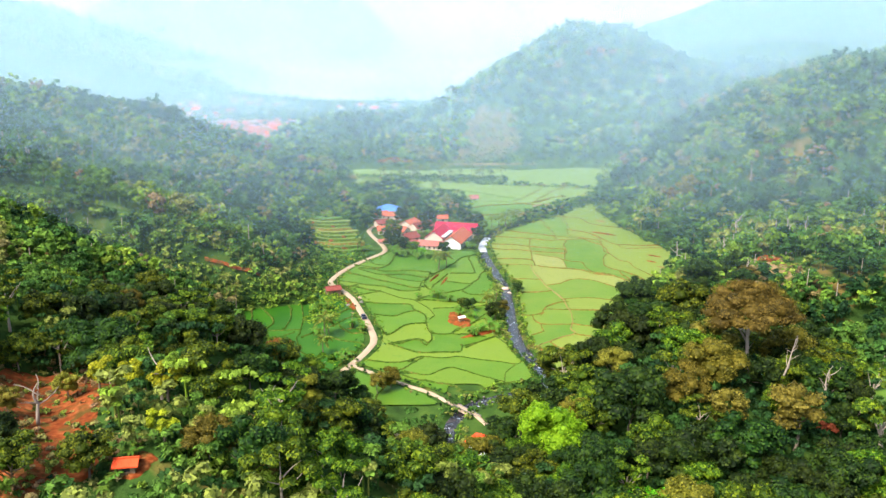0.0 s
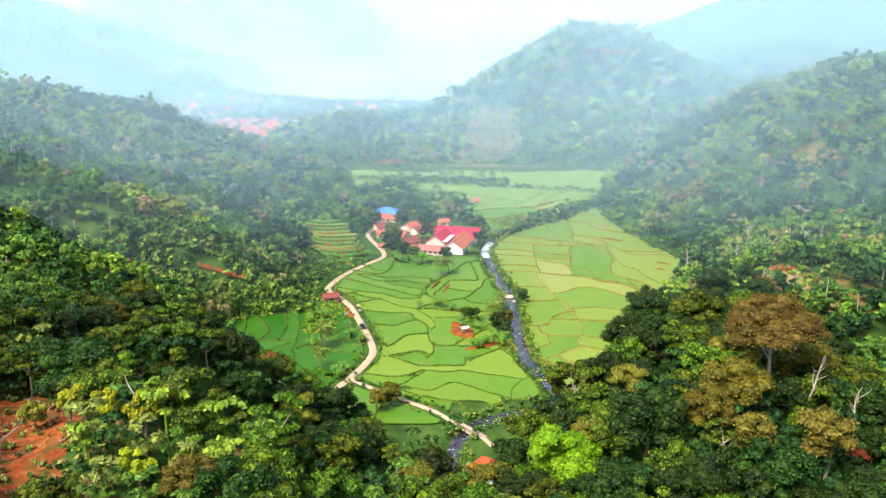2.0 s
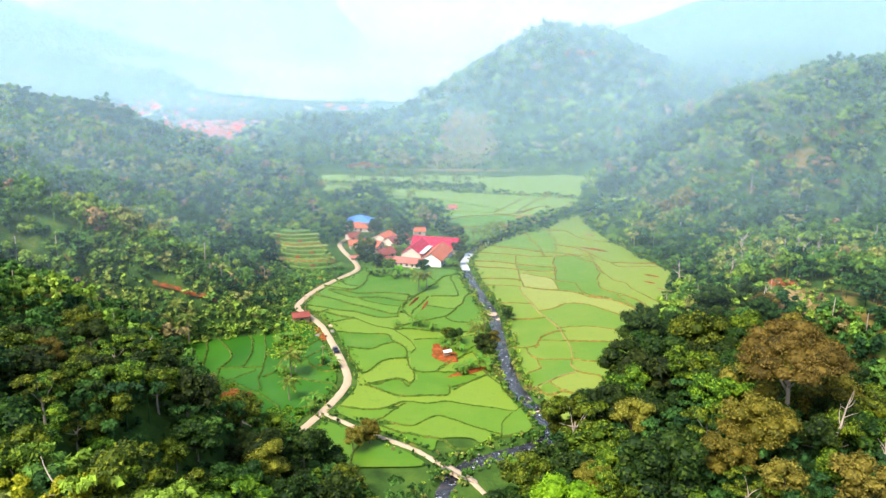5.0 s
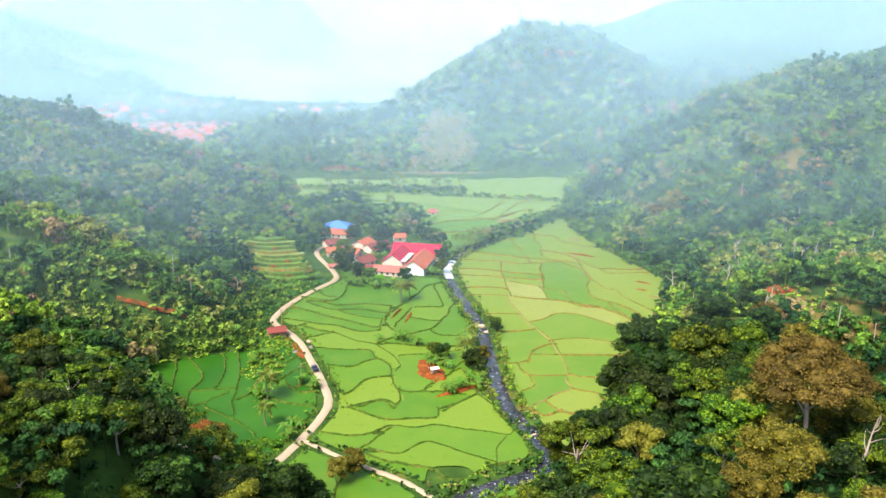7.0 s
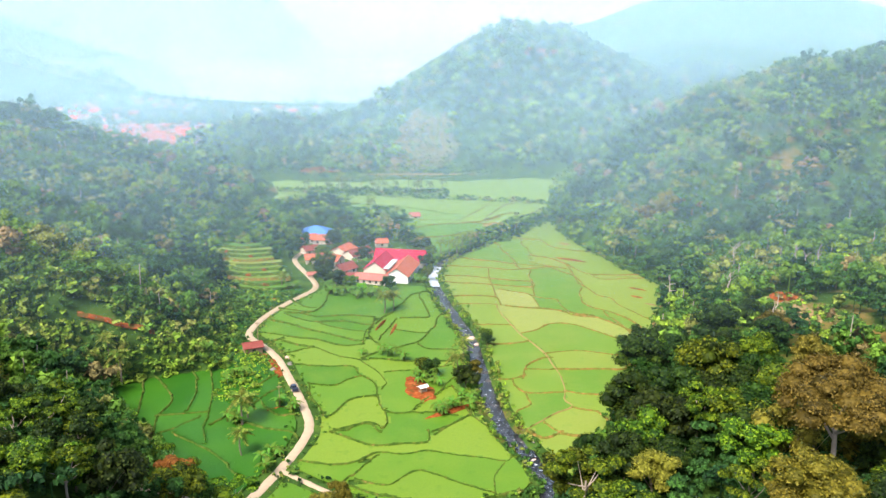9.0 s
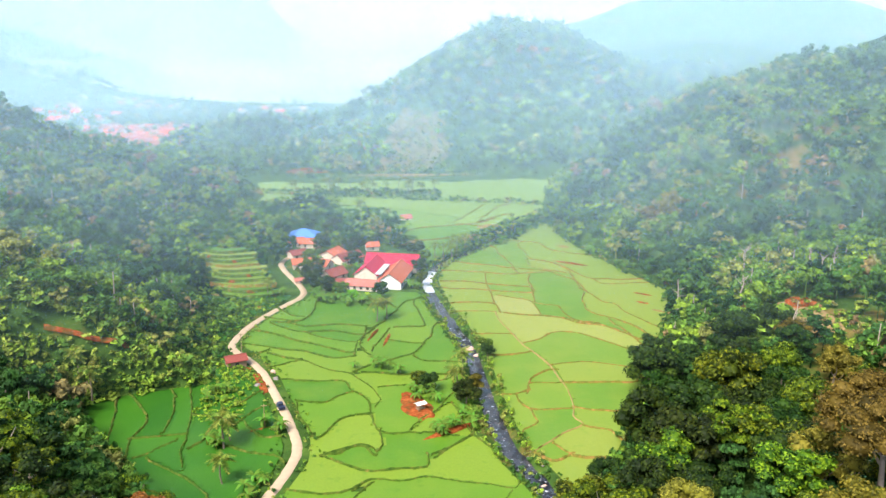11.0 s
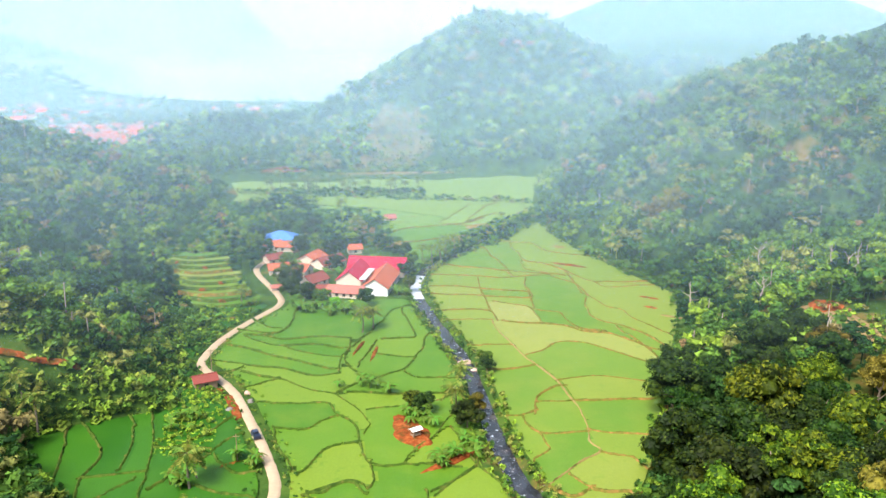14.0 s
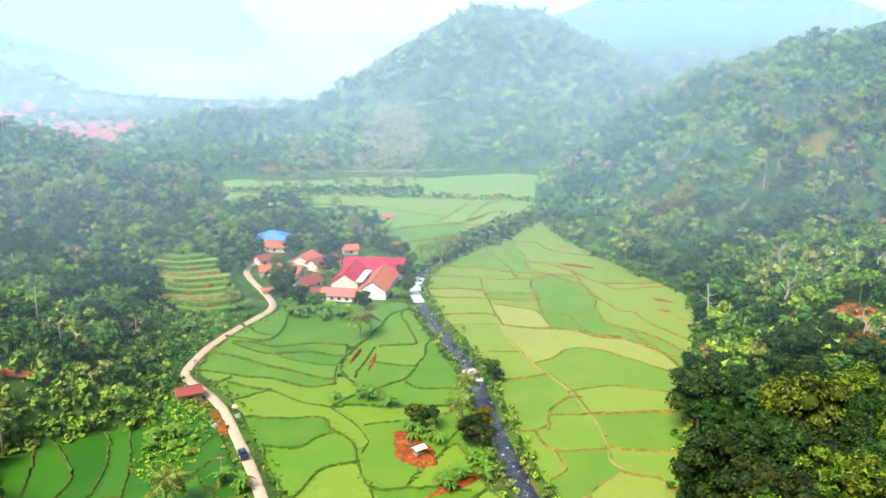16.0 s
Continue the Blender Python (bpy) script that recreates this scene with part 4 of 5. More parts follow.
wood("tree_line", spots(x, y, 1.0, 2.4), SHRUB, "line of dark bushes between the far fields")
x, y = scatter(-80, 30, 385, 560, 5.2, lambda x, y: (x > np.interp(y, LEFT_Y, LEFT_X)) & (((x < -36) & (y > 395)) | ((x < -18) & (y > 448)) | ((x > -26) & (x < 16) & (y > 415) & (y < 480) & (y < 500 - x * 3))) & (y < 540 + x * 0.4) & (away(x, y, [(-31, 436), (-34, 427), (-27, 425), (-31, 408), (0, 417), (-20, 405)]) > 9))
wood("village_trees", spots(x, y, 0.65, 1.1), MID, "green garden trees among the village houses")
x, y = scatter(10, 66, 636, 702, 2.7, lambda x, y: planted(x, y) & (rng.random(x.shape) < 0.85))
wood("plantation", [(round(a / 2.6) * 2.6 + 0.4 * s, b, 1.8 * s, 0.1 + 0.75 * rng.random()) for a, b, s, t in spots(x, y, 0.6, 1.3)], SHRUB, "young planted shrubs in rows on bare soil")
x, y = scatter(30, 125, 200, 480, 2.2, lambda x, y: np.abs(x - np.interp(y, RIGHT_Y, RIGHT_X)) < 2.6)
wood("field_edge_bushes", [(a, b, s, max(0.15, t)) for a, b, s, t in spots(x, y, 0.7, 1.7)], SHRUB, "bushes along the edge of the rice fields")
x, y = scatter(-85, -18, 196, 262, 2.0, lambda x, y: np.abs(x - np.interp(y, LEFT_Y, LEFT_X)) < 2.0)
wood("field_edge_bushes", spots(x, y, 0.7, 1.6), SHRUB, "bushes along the edge of the deep green plots")
x, y = scatter(-84, -38, 66, 124, 1.8, lambda x, y: (((x + 58 + (y - 96) * 0.35) / 16) ** 2 + ((y - 94) / 29) ** 2 < 1) & (rng.random(x.shape) < np.where(((x + 58 + (y - 96) * 0.35) / 12) ** 2 + ((y - 94) / 23) ** 2 < 1, 0.75, 0.95)))
wood("dry_shrubs", [(a, b, s, 0.80 + 0.2 * rng.random()) for a, b, s, t in spots(x, y, 0.3, 1.2)], SHRUB, "sparse dry shrubs and weeds on red clay")
x, y = scatter(110, 138, 250, 304, 2.4, lambda x, y: (((x - 123) / 10) ** 2 + ((y - 277) / 25) ** 2 < 1) & (rng.random(x.shape) < 0.85))
wood("dry_shrubs", [(a, b, s, 0.4 + 0.6 * rng.random()) for a, b, s, t in spots(x, y, 0.5, 1.8)], SHRUB, "sparse dry shrubs in a hillside clearing")
x, y = scatter(-66, -30, 284, 345, 1.9, lambda x, y: (x < np.interp(y, ROAD[10:, 1], ROAD[10:, 0]) - 3.5) & (away(x, y, [(-42, 287), (-41, 283)]) > 4.5) & (rng.random(x.shape) < 0.8))
wood("bank_bushes", [(a, b, s, 0.25 + 0.55 * rng.random()) for a, b, s, t in spots(x, y, 0.8, 2.2)], SHRUB, "lush green bushes between the woods and the dirt road")
x, y = scatter(-70, -48, 284, 340, 5.0, lambda x, y: (x < np.interp(y, ROAD[10:, 1], ROAD[10:, 0]) - 6) & (rng.random(x.shape) < 0.6))
wood("bank_trees", spots(x, y, 0.45, 0.8), MID, "young green trees above the dirt road")
x, y = scatter(-47, -35, 252, 288, 1.5, lambda x, y: away(x, y, ROAD) > 3.2)
wood("lime_bushes", [(a, b, s, 0.72 + 0.1 * rng.random()) for a, b, s, t in spots(x, y, 0.5, 1.3)], SHRUB, "bright lime-green bushes on the bank below the road")
x, y = scatter(-95, 125, 618, 650, 3.2, lambda x, y: (y > 630 + 9 * np.sin(x / 13)) & (rng.random(x.shape) < 0.5))
wood("field_edge_bushes", spots(x, y, 0.9, 2.4), SHRUB, "hazy bushes at the foot of the distant hill")
x, y = scatter(-118, -46, 240, 290, 1.9, lambda x, y: (x < np.interp(y, LEFT_Y, LEFT_X) + 0.3) & (x > np.interp(y, LEFT_Y, LEFT_X) - 62) & (y > 252) & (away(x, y, CUT) > 1.2))
wood("bank_bushes", [(a, b, s, 0.35 + 0.45 * rng.random()) for a, b, s, t in spots(x, y, 0.9, 1.9)], SHRUB, "leafy green bushes on the bank above the plots")
tufts = []
for line, _ in BUNDS:
    weedy = 0.75 if line[:, 0].mean() < -29 else 0.45 if line[:, 0].mean() < 27 else 0.22
    if line[:, 1].mean() < 420:
        tufts += [(p[0] + rng.normal(0, 0.25), p[1] + rng.normal(0, 0.25), rng.uniform(0.16, 0.42) * (1.7 if rng.random() < 0.08 else 1), rng.uniform(0.3, 0.86)) for p in line if rng.random() < weedy]
wood("bank_weeds", tufts, SHRUB, "tufts of grass and weeds along the field banks")
x, y = scatter(-50, -24, 66, 92, 1.6, lambda x, y: (rng.random(x.shape) < 0.75) & (away(x, y, [(-38.8, 80), (-38, 81)]) > 3))
wood("weeds", spots(x, y, 0.3, 1.0), SHRUB, "low weeds and grass round a farm shed")


# ---- houses ----
def gable_roof(name, length, width, rise, material, thick=0.18, over=0.5):
    """Two slopes with a ridge along x, standing on z = 0, with thickness and eaves."""
    bm = bmesh.new()
    l, w = length / 2 + over, width / 2 + over
    drop = rise * over / (width / 2)
    for s in (-1, 1):
        q = [bm.verts.new(p) for p in ((-l, s * w, -drop), (l, s * w, -drop), (l, 0, rise), (-l, 0, rise))]
        u = [bm.verts.new((v.co.x, v.co.y, v.co.z + thick)) for v in q]
        for f in (q, u, (q[0], q[1], u[1], u[0]), (q[1], q[2], u[2], u[1]), (q[3], q[0], u[0], u[3])):
            bm.faces.new(f)
    bmesh.ops.remove_doubles(bm, verts=bm.verts[:], dist=0.001)
    return bm_mesh(name, bm, material)


def hip_roof(name, length, width, rise, material, over=0.6, thick=0.2):
    bm = bmesh.new()
    l, w, r = length / 2 + over, width / 2 + over, max(0.2, (length - width) / 2)
    base = [bm.verts.new(p) for p in ((-l, -w, 0), (l, -w, 0), (l, w, 0), (-l, w, 0))]
    eave = [bm.verts.new((v.co.x, v.co.y, thick)) for v in base]
    a, b = bm.verts.new((-r, 0, rise + thick)), bm.verts.new((r, 0, rise + thick))
    bm.faces.new(base)
    for i in range(4):
        bm.faces.new((base[i], base[(i + 1) % 4], eave[(i + 1) % 4], eave[i]))
    for f in ((eave[0], eave[1], b, a), (eave[2], eave[3], a, b), (eave[1], eave[2], b), (eave[3], eave[0], a)):
        bm.faces.new(f)
    return bm_mesh(name, bm, material)


def walls_mesh(name, length, width, height, rise, material):
    """Four walls with gables, 0.2 m thick, open inside."""
    bm = bmesh.new()
    for s in (1.0, -1.0):
        l, w = length / 2 - (0.2 if s < 0 else 0), width / 2 - (0.2 if s < 0 else 0)
        low = [bm.verts.new(p) for p in ((-l, -w, -0.8), (l, -w, -0.8), (l, w, -0.8), (-l, w, -0.8))]
        up = [bm.verts.new((v.co.x, v.co.y, height)) for v in low]
        e, f = bm.verts.new((l, 0, height + rise)), bm.verts.new((-l, 0, height + rise))
        for q in ((low[0], low[1], up[1], up[0]), (low[2], low[3], up[3], up[2]), (low[1], low[2], up[2], e, up[1]), (low[3], low[0], up[0], f, up[3])):
            bm.faces.new(q)
    return bm_mesh(name, bm, material)


def house(x, y, turn, length, width, height, rise, roof, label_text, hip=False, wall=None, windows=2, z=None, name="house"):
    """A small house, ridge along its own x."""
    base = float(land(x, y)) if z is None else z
    top = new(name)
    top.matrix_basis = pose(x, y, base, 0, 0, turn)
    wall = wall or CREAM
    part("wall", walls_mesh("wall", length, width, height, 0.01 if hip else rise, wall), top)
    r = part("roof", (hip_roof if hip else gable_roof)("roof", length, width, rise, ROOF[roof]), top, roof + " roof")
    r.location.z = height
    if not hip:
        part("ridge_cap", box_mesh("ridge_cap", ROOF[roof], -length / 2 - 0.5, length / 2 + 0.5, -0.16, 0.16, height + rise + 0.08, height + rise + 0.26), top)
    for side in (-1, 1):
        for k in range(windows):
            wx = (k + 0.5) / windows * length - length / 2
            w = part("window", box_mesh("window", DARK, wx - 0.5, wx + 0.5, side * width / 2 - 0.03, side * width / 2 + 0.03, min(1.0, height * 0.3), min(2.1, height * 0.72)), top)
            part("sill", box_mesh("sill", TIMBER, wx - 0.65, wx + 0.65, side * width / 2 - 0.08, side * width / 2 + 0.08, min(0.88, height * 0.3 - 0.12), min(0.98, height * 0.3 - 0.02)), w)
    part("door", box_mesh("door", TIMBER, length / 2 - 0.03, length / 2 + 0.04, -0.5, 0.5, 0, min(2.0, height * 0.9)), top)
    return tagged(top, label_text, "house", "village houses")



# the large hall round a yard
house(7.4, 367, 74, 21, 9, 3.0, 3.0, "orange", "hall wing with orange roof and white gable wall", windows=5, wall=WHITEWASH)
house(-1.5, 375, 74, 18, 9, 3.2, 3.2, "crimson", "hall wing with steep crimson roof and pale gable", windows=4, wall=CREAM)
house(7.5, 384.5, -16, 21, 8, 3.2, 3.4, "crimson", "rear hall wing with long crimson roof", windows=5)
house(-5, 358.5, -21, 12.5, 5, 2.0, 1.6, "pink", "low front wing with faded red roof and cream wall", wall=CREAM, windows=5)
# village houses
house(-31, 440, -6, 12.9, 10.9, 2.6, 2.8, "blue", "house with blue hipped sheet roof and cream walls", hip=True, wall=CREAM, windows=4)
house(-34.5, 429, 5, 7.8, 5.8, 2.2, 1.6, "orange", "small house with orange tile roof")
house(-27, 426.5, -8, 9.0, 5.8, 2.2, 1.6, "orange", "small house with orange tile roof and veranda")
house(-32, 407, 30, 6.7, 5.8, 2.2, 1.4, "maroon", "old house with weathered maroon tile roof")
house(-29.5, 391, 8, 6.9, 5.8, 2.2, 1.6, "orange", "roadside house with orange tile roof")
house(-22, 389, -28, 9.0, 6.3, 2.2, 1.8, "orange", "house with broad orange tile roof")
house(-17, 405, 62, 9.5, 8.0, 2.2, 2.0, "orange", "white house with orange gabled roof")
house(-10.5, 398, 40, 11.2, 6.9, 2.2, 2.0, "maroon", "long house with maroon tile roof")
house(-16, 374, 46, 8.5, 6, 2.0, 2.0, "maroon", "house with dark maroon tile roof")
house(-13.5, 361.5, -4, 8, 6, 1.8, 1.5, "maroon", "low house with dull maroon roof")
house(0, 418, 10, 5.4, 4.1, 2.2, 1.4, "orange", "small outbuilding with orange roof", windows=1)
house(19.4, 480, 12, 5, 4, 1.7, 1.4, "pink", "lone field house with faded red roof", windows=1)
house(-28.5, 368.5, 14, 4.2, 2.6, 1.4, 0.6, "pink", "small white shed beside the road", windows=1, name="shed")
house(-42, 287, 20, 5.2, 4.2, 2.2, 0.9, "maroon", "roadside shed with rusty dark red roof", wall=TIMBER, windows=1, name="shed")
house(9.8, 160, -34, 5.0, 4.4, 2.8, 1.8, "scarlet", "white hut with bright red hipped roof by the river", hip=True, wall=WHITEWASH, windows=1, name="hut")
house(-38.8, 80, 8, 2.2, 1.6, 1.4, 0.4, "scarlet", "small farm shed with red sheet roof on bare soil", wall=TIMBER, windows=1, name="shed")
house(157, 302, 30, 5, 4, 2.4, 1.4, "maroon", "lone hillside hut with maroon roof", wall=TIMBER, windows=1, name="hut")


def field_shelter(x, y, turn):
    """A tiny open shelter with a white sheet roof on four posts."""
    top = new("field_shelter")
    top.matrix_basis = pose(x, y, float(land(x, y)) + 0.9, 0, 0, turn)
    for a in (-0.9, 0.9):
        for b in (-0.5, 0.5):
            part("post", box_mesh("post", TIMBER, a - 0.06, a + 0.06, b - 0.06, b + 0.06, -0.9, 1.6), top)
    part("roof", gable_roof("roof", 2.4, 1.5, 0.35, WHITEWASH, 0.06, 0.2), top, "white sheet roof").location.z = 1.6
    part("floor", box_mesh("floor", TIMBER, -1.0, 1.0, -0.6, 0.6, 0.3, 0.42), top)
    return tagged(top, "tiny open shelter with white sheet roof on clay mound", "shelter")


field_shelter(7.0, 251.5, 28)


def canopy(x, y, turn, length, width, z):
    top = new("canopy")
    top.matrix_basis = pose(x, y, float(land(x, y)), 0, 0, turn)
    part("roof", box_mesh("roof", METAL, -length / 2, length / 2, -width / 2, width / 2, z, z + 0.12), top, "pale sheet metal")
    for a in (-0.45, 0.0, 0.45):
        part("post", box_mesh("post", TIMBER, a * length - 0.08, a * length + 0.08, -0.08, 0.08, -0.2, z), top)
    return tagged(top, "long pale sheet-metal canopy between two hall wings", "canopy")


canopy(2.6, 367.5, 74, 15, 2.4, 4.9)


# ---- bare soil ----
def soil(x, y, rx, ry, turn, material, label_text, lift=0.3):
    """A patch of bare ground with a ragged edge that dips under the grass."""
    rings, spokes = 9, 44
    c, s = math.cos(radians(turn)), math.sin(radians(turn))
    turns = np.arange(spokes) / spokes * 2 * np.pi
    ragged = 1 + 0.14 * np.sin(2 * turns + x) + 0.09 * np.sin(3 * turns + y) + 0.06 * np.sin(7 * turns + x + y) + rng.normal(0, 0.02, spokes)
    ang = np.arange(spokes) / spokes * 2 * np.pi
    verts = [(x, y, float(land(x, y)) + lift)]
    for k in range(1, rings + 1):
        f = k / rings
        px, py = np.cos(ang) * rx * f * ragged, np.sin(ang) * ry * f * ragged
        wx, wy = x + px * c - py * s, y + px * s + py * c
        wz = land(wx, wy) + lift * (1 - f**3) - (0.5 if k == rings else 0) + rng.normal(0, 0.05, spokes)
        verts += list(zip(wx, wy, wz))
    faces = [(0, 1 + i, 1 + (i + 1) % spokes) for i in range(spokes)]
    for k in range(rings - 1):
        for i in range(spokes):
            a, b = 1 + k * spokes + i, 1 + k * spokes + (i + 1) % spokes
            faces += [(a, a + spokes, b + spokes), (a, b + spokes, b)]
    ob = new("bare_soil", raw_mesh("bare_soil", verts, faces, material))
    return tagged(ob, label_text, "soil", kind="structure")


soil(-58, 95, 12, 24, 19, CLAY, "bare red clay slope with scattered stumps", 0.5)
soil(-50, 80, 8, 6, 20, CLAY, "bare red clay around a farm shed", 0.4)
soil(-38.5, 81, 3.2, 2.2, 10, CLAY, "bare red clay yard", 0.4)
soil(6.2, 255, 4.4, 9.0, 20, CLAY, "mound of red clay with banana plants", 1.1)
soil(13, 240.5, 1.1, 8.0, -58, CLAY, "red clay bank along the plots", 0.9)
soil(1.2, 303, 0.55, 7.5, -12, CLAY, "red clay step between plots", 0.8)
soil(-2.8, 308, 0.6, 6.0, -20, CLAY, "red clay step between plots", 0.8)
soil(-41, 338.5, 2.6, 2.4, 10, CLAY, "bare clay at the foot of the terraces", 0.6)
soil(-34, 273, 2.2, 8.0, 10, CLAY, "trampled clay beside the road", 0.4)
soil(-40, 283, 3.8, 2.6, 20, CLAY, "trampled clay yard of the roadside shed", 0.35)
soil(-30.5, 246, 5.5, 1.1, 25, CLAY, "clay edge round a clump of bananas", 0.5)
soil(96, 341, 4.2, 1.4, -40, CLAY, "red seedling bed on the field's edge", 0.5)
soil(92.5, 331, 3.6, 1.1, -40, CLAY, "red seedling bed on the field's edge", 0.5)
soil(95.5, 321, 4.4, 1.4, -40, PATH_EARTH, "dry brown seedling bed on the field's edge", 0.5)
soil(82, 386, 9, 2.2, -42, CLAY, "strip of bare red soil along the field's edge", 0.4)
soil(86, 415, 7, 4, -60, BROWN, "dry bare soil at the foot of the hill", 0.4)
soil(48, 437, 6, 8, -30, BROWN, "dry bare plot by the river", 0.4)
soil(60, 462, 9, 4, 40, PATH_EARTH, "dry bare plot by the river", 0.4)
soil(30, 487, 16, 2.0, -4, PATH_EARTH, "dry pale strip between far fields", 0.4)
soil(16, 430, 8, 5, 10, PATH_EARTH, "dry pale plot behind the village", 0.4)
soil(123, 278, 6, 18, -10, BROWN, "dry clearing on the wooded slope", 0.5)
soil(127, 292, 4, 7, -10, CLAY, "bare red soil in a hillside clearing", 0.7)
soil(38, 668, 27, 32, 0, SLOPE, "bare brown slope of a young plantation", 0.8)
soil(152, 782, 15, 16, 20, CLAY, "pink landslip scar high on the hill", 2.0)
soil(40, 634, 48, 3.0, -2, BROWN, "pale dry strip at the foot of the hill", 0.5)
soil(-40, 650, 18, 8, 10, CLAY, "bare reddish ground at the foot of the hill", 0.5)
soil(118, 190, 30, 36, 12, RICE["far"], "sloping green field beyond the grove", 0.5)
cut = new("bare_soil", sweep("bare_soil", CUT, [(-1.2, -0.3), (-0.7, 0.7), (0.3, 0.9), (0.9, -0.2)], land, CLAY, 0.2))
tagged(cut, "long cut of bare red clay above the rice", "soil", kind="structure")

# ---- terraces above the road ----
for k in range(11):
    f = k / 10
    mx, my, half = -45.5 - 15 * f, 346 + 44 * f, 10.5 - 2.5 * abs(f - 0.4) + 1.6 * math.sin(k * 2.3)
    h = 0.35 + 0.75 * k
    right_end = min(mx + half + 2, float(np.interp(my, ROAD[10:, 1], ROAD[10:, 0])) - 3.2)
    line = smooth_line([(mx - half, my + 4.5), (mx - half * 0.45, my + 0.6), (mx + half * 0.2, my - 0.8), (right_end, my + 1.5)], 1.2)
    step = new("terrace", sweep("terrace", line, [(0.5, h - 1.6), (0.15, h - 0.1), (0.0, h + 0.15), (-0.35, h + 0.1), (-0.6, h - 0.1), (-2.6, h - 0.1), (-5.5, h - 0.1)], lambda x, y: np.zeros(len(x)), RICE["fresh" if k % 3 else "yellow"], 0.08))
    tagged(step, "narrow curved rice terrace on the slope above the road", "rice terrace", "terraces", "structure")
    if k in (2, 4, 5, 8, 9):
        at = line[int(len(line) * rng.uniform(0.25, 0.75))]
        soil(float(at[0]), float(at[1]) - 0.2, 2.2, 0.7, -8, CLAY, "red clay slip on a terrace rim", h + 0.2)
    rim = new("earth_bank", sweep("earth_bank", line, [(0.55, h - 1.5), (0.22, h + 0.05), (-0.05, h + 0.28), (-0.3, h + 0.05)], lambda x, y: np.zeros(len(x)), BANK if k in (3, 7) else GREEN_BANK, 0.08))
    tagged(rim, "earthen rim of a rice terrace", "bank", "field banks")
x, y = scatter(-80, -42, 338, 408, 2.2, lambda x, y: np.abs(np.abs(x - (-45.5 - 15 * (y - 346) / 44)) - 12.5) < 2.6)
x, y = x[x < np.interp(y, ROAD[10:, 1], ROAD[10:, 0]) - 4], y[x < np.interp(y, ROAD[10:, 1], ROAD[10:, 0]) - 4]
wood("terrace_bushes", spots(x, y, 1.0, 2.6), SHRUB, "bushes round the terraced slope")
for k in range(4):
    line = smooth_line([(100 + 2 * k, 150 + 22 * k), (118 + k, 152 + 22 * k), (140, 150 + 22 * k)], 1.5)
    tagged(new("earth_bank", sweep("earth_bank", line, [(0.5, 0.1), (0.2, 1.0), (-0.2, 1.0), (-0.5, 0.1)], land, GREEN_BANK, 0.1)), "grassy bank across the sloping field", "bank", "field banks")


# ---- bananas and palms ----
def banana_model():
    top = new("banana_plant")
    part("stem", raw_mesh("stem", *limb((0, 0, -0.3), (rng.normal(0, 0.15), rng.normal(0, 0.15), 2.2), 0.16, 0.09, 0.1, 6, 4), LEAF["palm"]), top)
    for k in range(9):
        ang, length = k * 2.4 + rng.uniform(-0.3, 0.3), rng.uniform(1.7, 2.6)
        t = np.linspace(0, 1, 6)
        rise, droop = rng.uniform(0.5, 1.3), rng.uniform(0.9, 1.9)
        out, z = 0.1 + t * length * 0.8, 2.1 + rise * t * 1.4 - droop * t**2
        wide = 0.34 * np.sin(np.pi * np.clip(t * 0.92 + 0.06, 0, 1)) ** 0.7
        c, s = math.cos(ang), math.sin(ang)
        v = []
        for o, h, w in zip(out, z, wide):
            v += [(o * c - w * s, o * s + w * c, h - 0.12 * w), (o * c, o * s, h + 0.06), (o * c + w * s, o * s - w * c, h - 0.12 * w)]
        f = [(3 * i + j, 3 * i + j + 3, 3 * i + j + 4, 3 * i + j + 1) for i in range(5) for j in range(2)]
        part("leaf", raw_mesh("leaf", v, f, LEAF["banana"]), top)
    return top


def palm_model(height):
    top = new("coconut_palm")
    lean = rng.normal(0, 0.7, 2)
    part("trunk", raw_mesh("trunk", *limb((0, 0, -0.5), (lean[0], lean[1], height), 0.24, 0.15, 0.5, 7, 7), BARK), top)
    for k in range(16):
        ang, length = k * 2.4 + rng.uniform(-0.2, 0.2), rng.uniform(2.8, 3.8)
        rise = 0.9 - 1.5 * (k / 16) + rng.uniform(-0.15, 0.15)
        t = np.linspace(0.05, 1, 9)
        c, s = math.cos(ang), math.sin(ang)
        mid = np.stack([lean[0] + c * t * length * 0.9, lean[1] + s * t * length * 0.9, height + rise * t * length * 0.8 - 1.5 * t**2], 1)
        v, f = [], []
        for i in range(8):
            w = 0.75 * math.sin(math.pi * min(1, 0.15 + t[i] * 0.85)) + 0.1
            for side in (-1, 1):
                tip = mid[i] + np.array([-s * side * w + c * 0.45, c * side * w + s * 0.45, -0.5 * w])
                n0 = len(v)
                v += [mid[i], mid[i + 1], tip, tip + (mid[i + 1] - mid[i]) * 0.35]
                f += [(n0, n0 + 1, n0 + 3, n0 + 2)]
        part("frond", raw_mesh("frond", v, f, LEAF["palm"]), top)
    return top


